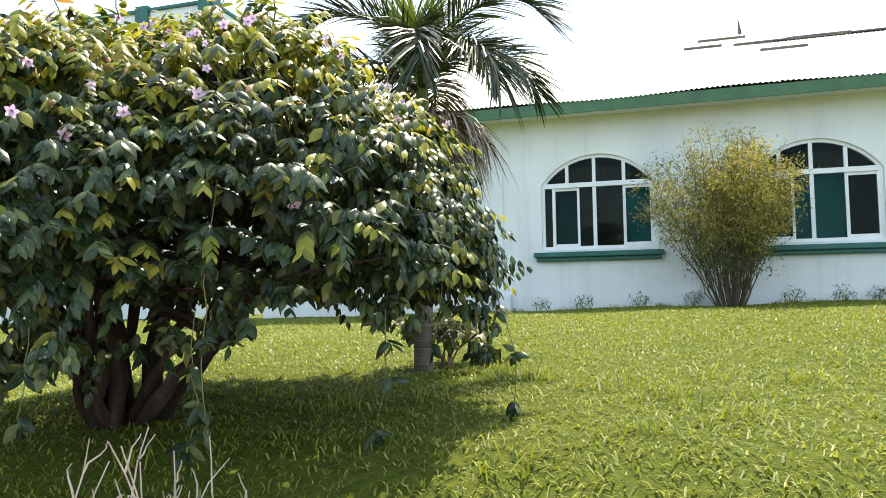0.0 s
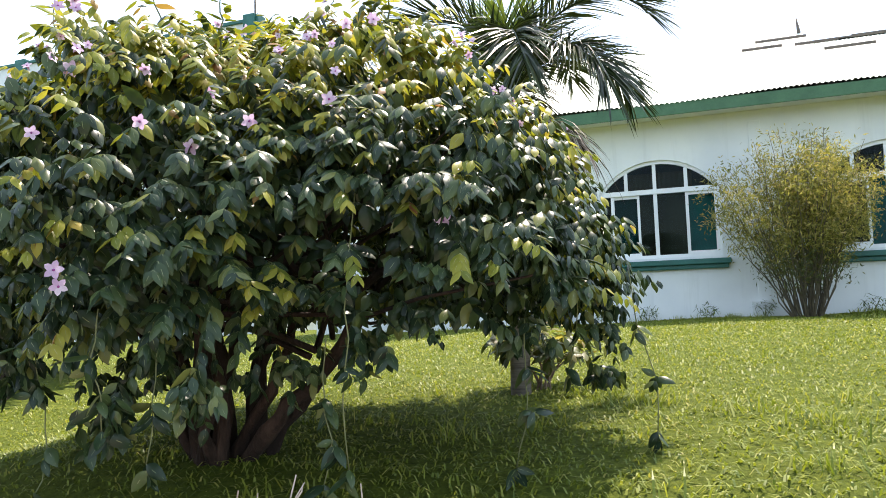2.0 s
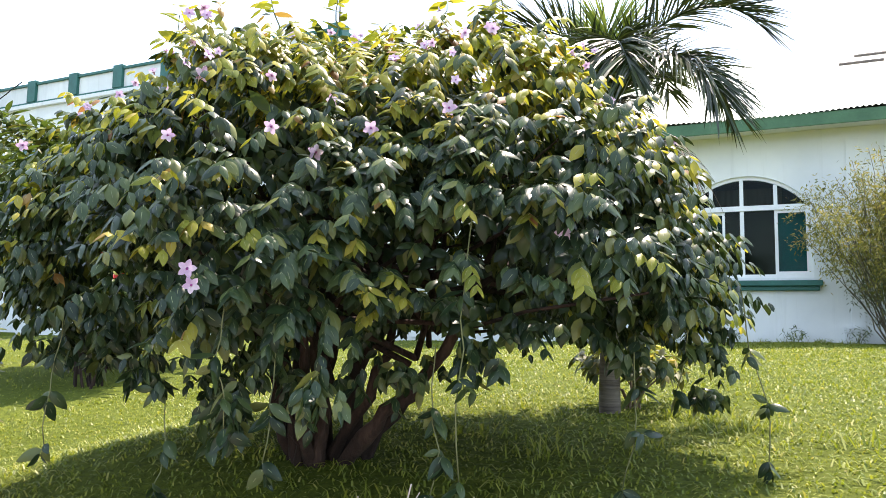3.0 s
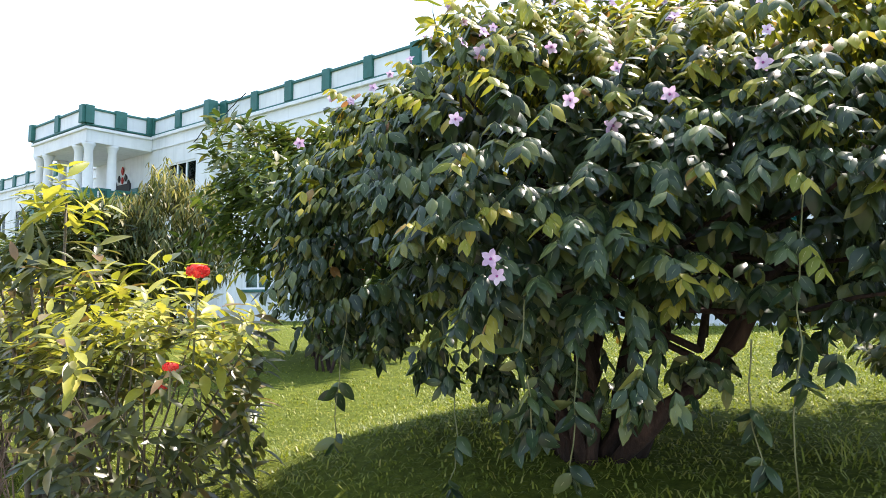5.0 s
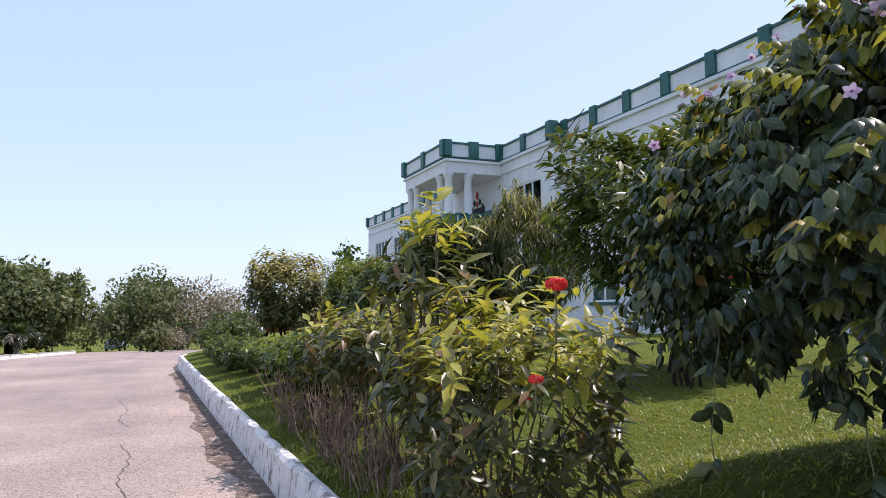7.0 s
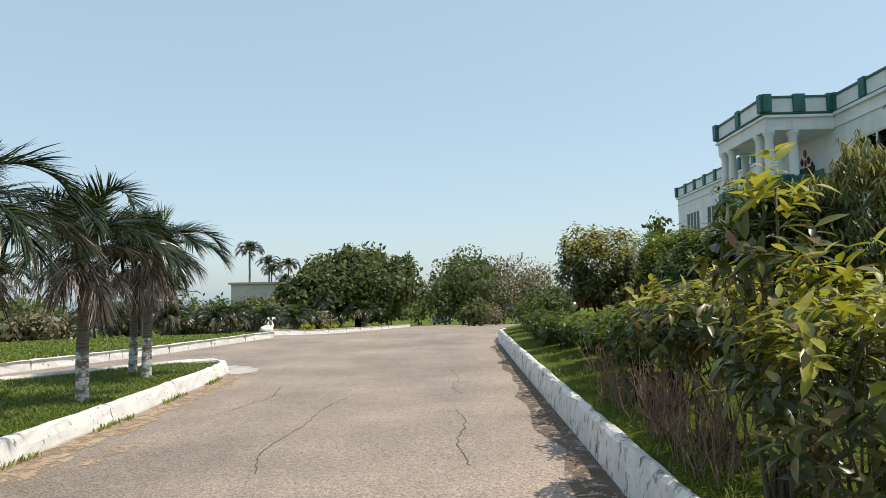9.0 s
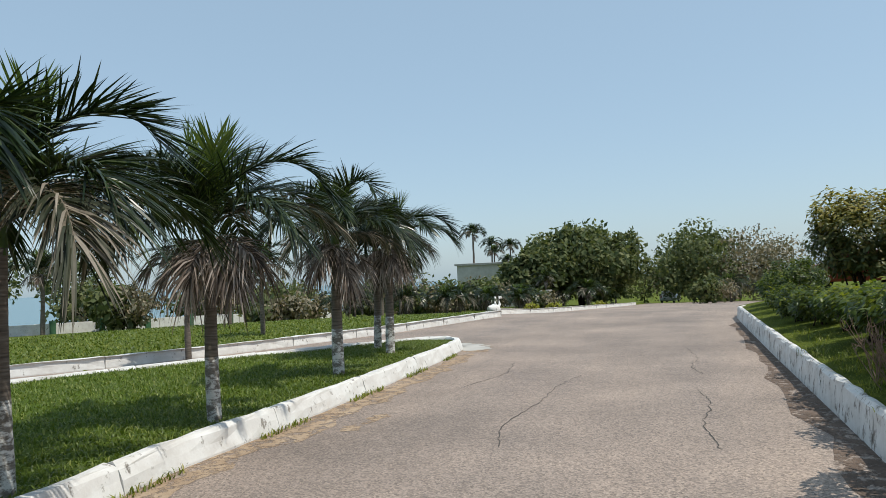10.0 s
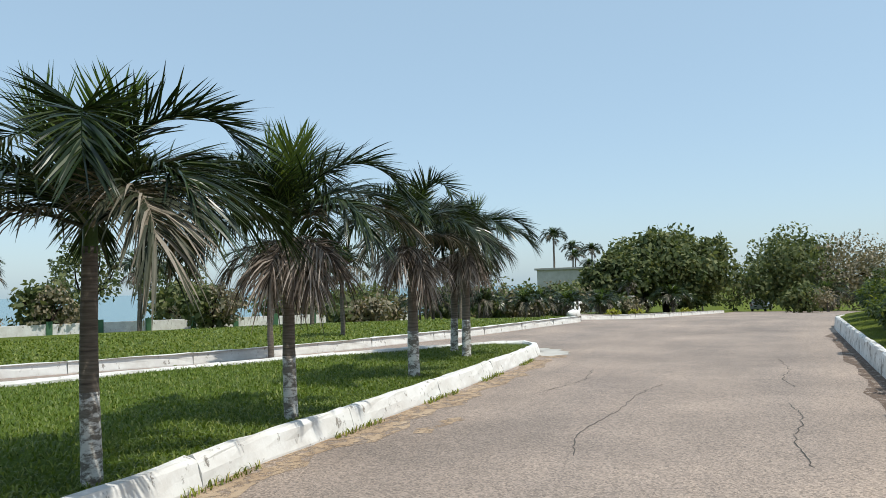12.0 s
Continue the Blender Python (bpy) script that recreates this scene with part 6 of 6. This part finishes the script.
for cx, cy in ((-31.95, 13.1), (-31.95, 14.1), (-32.9, 13.1), (-36.1, 13.1), (-37.05, 13.1), (-37.05, 14.1)):
    column(cx, cy)
for n in range(16):
    x = -35.8 + n * 0.17
    boxed("baluster", (x - 0.03, x + 0.03, 13.04, 13.1, 4.9, 5.75), M["window_frame"], main, 0.008, "white baluster")
boxed("balcony_rail", (PORT_L, PORT_R, 13.0, 13.14, 5.75, 5.85), M["green_paint"], main, 0.01, "green balcony rail")
for n in range(14):
    y = 13.6 + n * 0.15
    boxed("baluster", (PORT_R - 0.16, PORT_R - 0.1, y - 0.03, y + 0.03, 4.9, 6.1), M["green_paint"], main, 0.008, "green baluster")
boxed("balcony_rail", (PORT_R - 0.2, PORT_R - 0.06, 13.4, 15.75, 6.1, 6.22), M["green_paint"], main, 0.01, "green balcony rail")
door = new("balcony_door")
door.parent = main
tagged(door, "dark balcony door with a pointed carved top and green leaves")
boxed("door_leaf", (-35.2, -33.6, 15.72, 15.79, 4.8, 6.9), M["room_dark"], door, 0.01)
for n, (dx, dz, s) in enumerate([(0, 7.55, 0.2), (-0.32, 7.2, 0.17), (0.32, 7.2, 0.17), (0, 7.1, 0.16), (-0.62, 6.95, 0.13), (0.62, 6.95, 0.13)]):
    bm = bmesh.new()
    prism(bm, [(-34.4 + dx - s * 0.6, dz), (-34.4 + dx, dz - s), (-34.4 + dx + s * 0.6, dz), (-34.4 + dx, dz + s)], 15.72, 15.78)
    part("carved_light", bm, M["marker_red"] if n in (0, 3) else M["room_dark"], door, "dark diamond-shaped light")
for x0 in (-36.0, -33.5):
    boxed("shutter", (x0, x0 + 0.7, 15.7, 15.77, 4.8, 6.6), M["green_paint"], door, 0.01, "green shutter")
tri_mesh("roof_cable", *tube(wander((-24.9, 16.0, 9.6), (-27.6, 15.4, 7.9), 14, 0.09, 71), np.full(14, 0.02), 5), M["rubber"], main, True, "loose black cable hanging from the parapet")
tri_mesh("lightning_rod", *tube([(-11.8, 16.3, 9.5), (-11.8, 16.3, 11.2)], [0.03, 0.012], 6), M["rust_metal"], main, True, "thin rod on the corner pier")

# ---- the sea wall ----
wall_a, wall_b = Vector((-8.0, -44.6, 0)), Vector((-44.0, -21.0, 0))
span = (wall_b - wall_a).length
sea_wall = thing("sea_wall", (wall_a.x, wall_a.y, 0), "low white wall with darker posts between grass and sea", "wall", "", "structure")
turn = math.atan2(wall_b.y - wall_a.y, wall_b.x - wall_a.x)
sea_wall.rotation_euler = (0, 0, turn)
for n in range(int(span / 2.3)):
    p = wall_a + (wall_b - wall_a) * ((n + 0.5) * 2.3 / span)
    z = float(low(p.x, p.y)) - 0.08
    boxed("panel", (n * 2.3 + 0.14, n * 2.3 + 2.16, -0.06, 0.06, z, z + 0.72), M["kerb_paint"], sea_wall, 0.01)
    boxed("post", (n * 2.3 - 0.14, n * 2.3 + 0.14, -0.13, 0.13, z - 0.05, z + 0.86), M["fascia_green"], sea_wall, 0.015, "greenish concrete post")
    boxed("footing", (n * 2.3, n * 2.3 + 2.3, 0.2, 0.75, z - 0.2, z + 0.12), M["kerb_paint"], sea_wall, 0.01, "white painted footing")

# ---- vehicles ----
def car(place, turn, length, height, paint, label):
    """A parked car: body from a side outline, glass, lamps, wheels."""
    root = thing("car", place, label, "car")
    root.rotation_euler = (0, 0, turn)
    L, H, W = length, height, 1.75
    side = [(-0.5, 0.25), (-0.49, 0.52), (-0.46, 0.62), (-0.3, 0.66), (-0.2, 0.69), (0.42, 0.7), (0.48, 0.62), (0.5, 0.45), (0.49, 0.22), (0.38, 0.17), (-0.4, 0.17)]
    bm = bmesh.new()
    prism(bm, [(x * L, z * H) for x, z in side], -W / 2, W / 2)
    bmesh.ops.bevel(bm, geom=[e for e in bm.edges], offset=0.05, segments=2, affect="EDGES", profile=0.6)
    part("body", bm, M[paint], root, "", True)
    cab = [(-0.22, 0.68), (-0.08, 0.98), (0.0, 1.0), (0.3, 0.99), (0.38, 0.93), (0.46, 0.69)]
    bm = bmesh.new()
    prism(bm, [(x * L, z * H) for x, z in cab], -W / 2 + 0.14, W / 2 - 0.14)
    bmesh.ops.bevel(bm, geom=[e for e in bm.edges], offset=0.06, segments=2, affect="EDGES", profile=0.6)
    part("cabin", bm, M[paint], root, "", True)
    for s in (-1, 1):
        for x0, x1, lean in ((-0.13, 0.08, 0.07), (0.1, 0.25, 0.0), (0.27, 0.37, -0.05)):
            bm = bmesh.new()
            prism(bm, [(x0 * L, 0.72 * H), (x1 * L, 0.72 * H), ((x1 + min(0, lean)) * L, 0.92 * H), ((x0 + max(0, lean)) * L, 0.92 * H)], s * (W / 2 - 0.15), s * (W / 2 - 0.125))
            part("side_window", bm, M["rubber"], root, "dark side window")
    bm = bmesh.new()
    box(bm, -0.02, 0.02, -W / 2 + 0.25, W / 2 - 0.25, 0, 0.42)
    bmesh.ops.rotate(bm, verts=bm.verts[:], cent=(0, 0, 0), matrix=Matrix.Rotation(0.86, 3, "Y"))
    bmesh.ops.translate(bm, verts=bm.verts[:], vec=(-0.225 * L, 0, 0.71 * H))
    part("windscreen", bm, M["rubber"], root, "dark windscreen")
    for s in (-1, 1):
        boxed("headlight", (-0.5 * L, -0.485 * L, s * 0.6 - 0.16, s * 0.6 + 0.16, 0.46 * H, 0.57 * H), M["window_frame"], root, 0.02, "clear headlight")
        boxed("tail_light", (0.485 * L, 0.502 * L, s * 0.65 - 0.1, s * 0.65 + 0.1, 0.48 * H, 0.62 * H), M["marker_red"], root, 0.02, "red tail light")
        for x in (-0.31, 0.3):
            wheel = tri_mesh("tyre", *tube([(x * L, s * W / 2 - 0.18 * (s > 0), 0.33), (x * L, s * W / 2 + 0.18 * (s < 0), 0.33)], [0.33, 0.33], 20), M["rubber"], root, True)
            tri_mesh("rim", *tube([(x * L, s * (W / 2 - 0.1), 0.33), (x * L, s * (W / 2 + 0.012), 0.33)], [0.2, 0.19], 14), M["rim"], wheel, True)
    return root


car((-103.0, -3.0, float(low(-103.0, -3.0))), math.radians(-12), 4.4, 1.55, "car_white", "white car on the far bend of the road")
car((-35.0, 6.2, float(ground_height(np.array(-35.0), np.array(6.2)))), math.radians(97), 4.6, 1.5, "car_red", "red car parked behind the garden bushes")

# ---- far building and roadside pieces ----
far = thing("grey_building", (-104, -27.6, float(low(-104, -27.6)) - 0.3), "small pale-grey flat-roofed building behind the far palms", "building")
bm = bmesh.new()
for dims in ((-3, 3, 4.5, 4.8, 0, 6.6), (-3, 3, -4.8, -4.5, 0, 6.6), (-3, -2.7, -4.5, 4.5, 0, 6.6), (2.7, 3, -4.5, -2.6, 0, 6.6), (2.7, 3, -1.2, 1.4, 0, 6.6), (2.7, 3, 2.8, 4.5, 0, 6.6), (2.7, 3, -2.6, -1.2, 0, 3.2), (2.7, 3, -2.6, -1.2, 4.6, 6.6), (2.7, 3, 1.4, 2.8, 0, 3.2), (2.7, 3, 1.4, 2.8, 4.6, 6.6)):
    box(bm, *dims)
part("wall", bm, M["plaster"], far)
boxed("roof", (-3.3, 3.3, -5.1, 5.1, 6.6, 6.9), M["concrete"], far, 0.03)
for y in (-2.6, 1.4):
    boxed("window", (2.75, 2.8, y, y + 1.4, 3.2, 4.6), M["rubber"], far, 0, "dark window")

for n, (x, y, turn2) in enumerate([(-28.7, -7.6, 20), (-27.4, -7.25, 160)]):
    swan = thing("swan_planter", (x, y, float(low(x, y)) + 0.1), "white concrete swan ornament beside the kerb", "ornament", "swan ornaments")
    swan.rotation_euler = (0, 0, math.radians(turn2))
    tri_mesh("body", *tube([(-0.42, 0, 0.28), (-0.3, 0, 0.2), (-0.1, 0, 0.16), (0.15, 0, 0.16), (0.3, 0, 0.2)], [0.02, 0.13, 0.19, 0.17, 0.05], 12), M["kerb_paint"], swan, True)
    tri_mesh("neck", *tube([(0.2, 0, 0.2), (0.34, 0, 0.34), (0.3, 0, 0.5), (0.34, 0, 0.6), (0.44, 0, 0.58), (0.52, 0, 0.55)], [0.07, 0.05, 0.04, 0.045, 0.045, 0.012], 10), M["kerb_paint"], swan, True)
post = thing("gate_post", (-64, -12.5, float(low(-64, -12.5))), "pale concrete post beside the far road", "post")
bm = bmesh.new()
box(bm, -0.6, 0.6, -0.45, 0.45, -0.1, 1.5, 0.03)
part("shaft", bm, M["concrete"], post)
boxed("cap", (-0.7, 0.7, -0.55, 0.55, 1.5, 1.62), M["concrete"], post, 0.02)
for n, (x, y) in enumerate([(-66, -7.9), (-50, -9.2), (-45, -9.6)]):
    tree("yellow_shrub", far_at(x, y), 0.5, 0.55, 0.02, ("ixora_tip", "ixora_tip"), "small yellow shrub at the far roadside", "yellow shrubs", 500, 0.16, 90 + n, 0.0, 0.02)
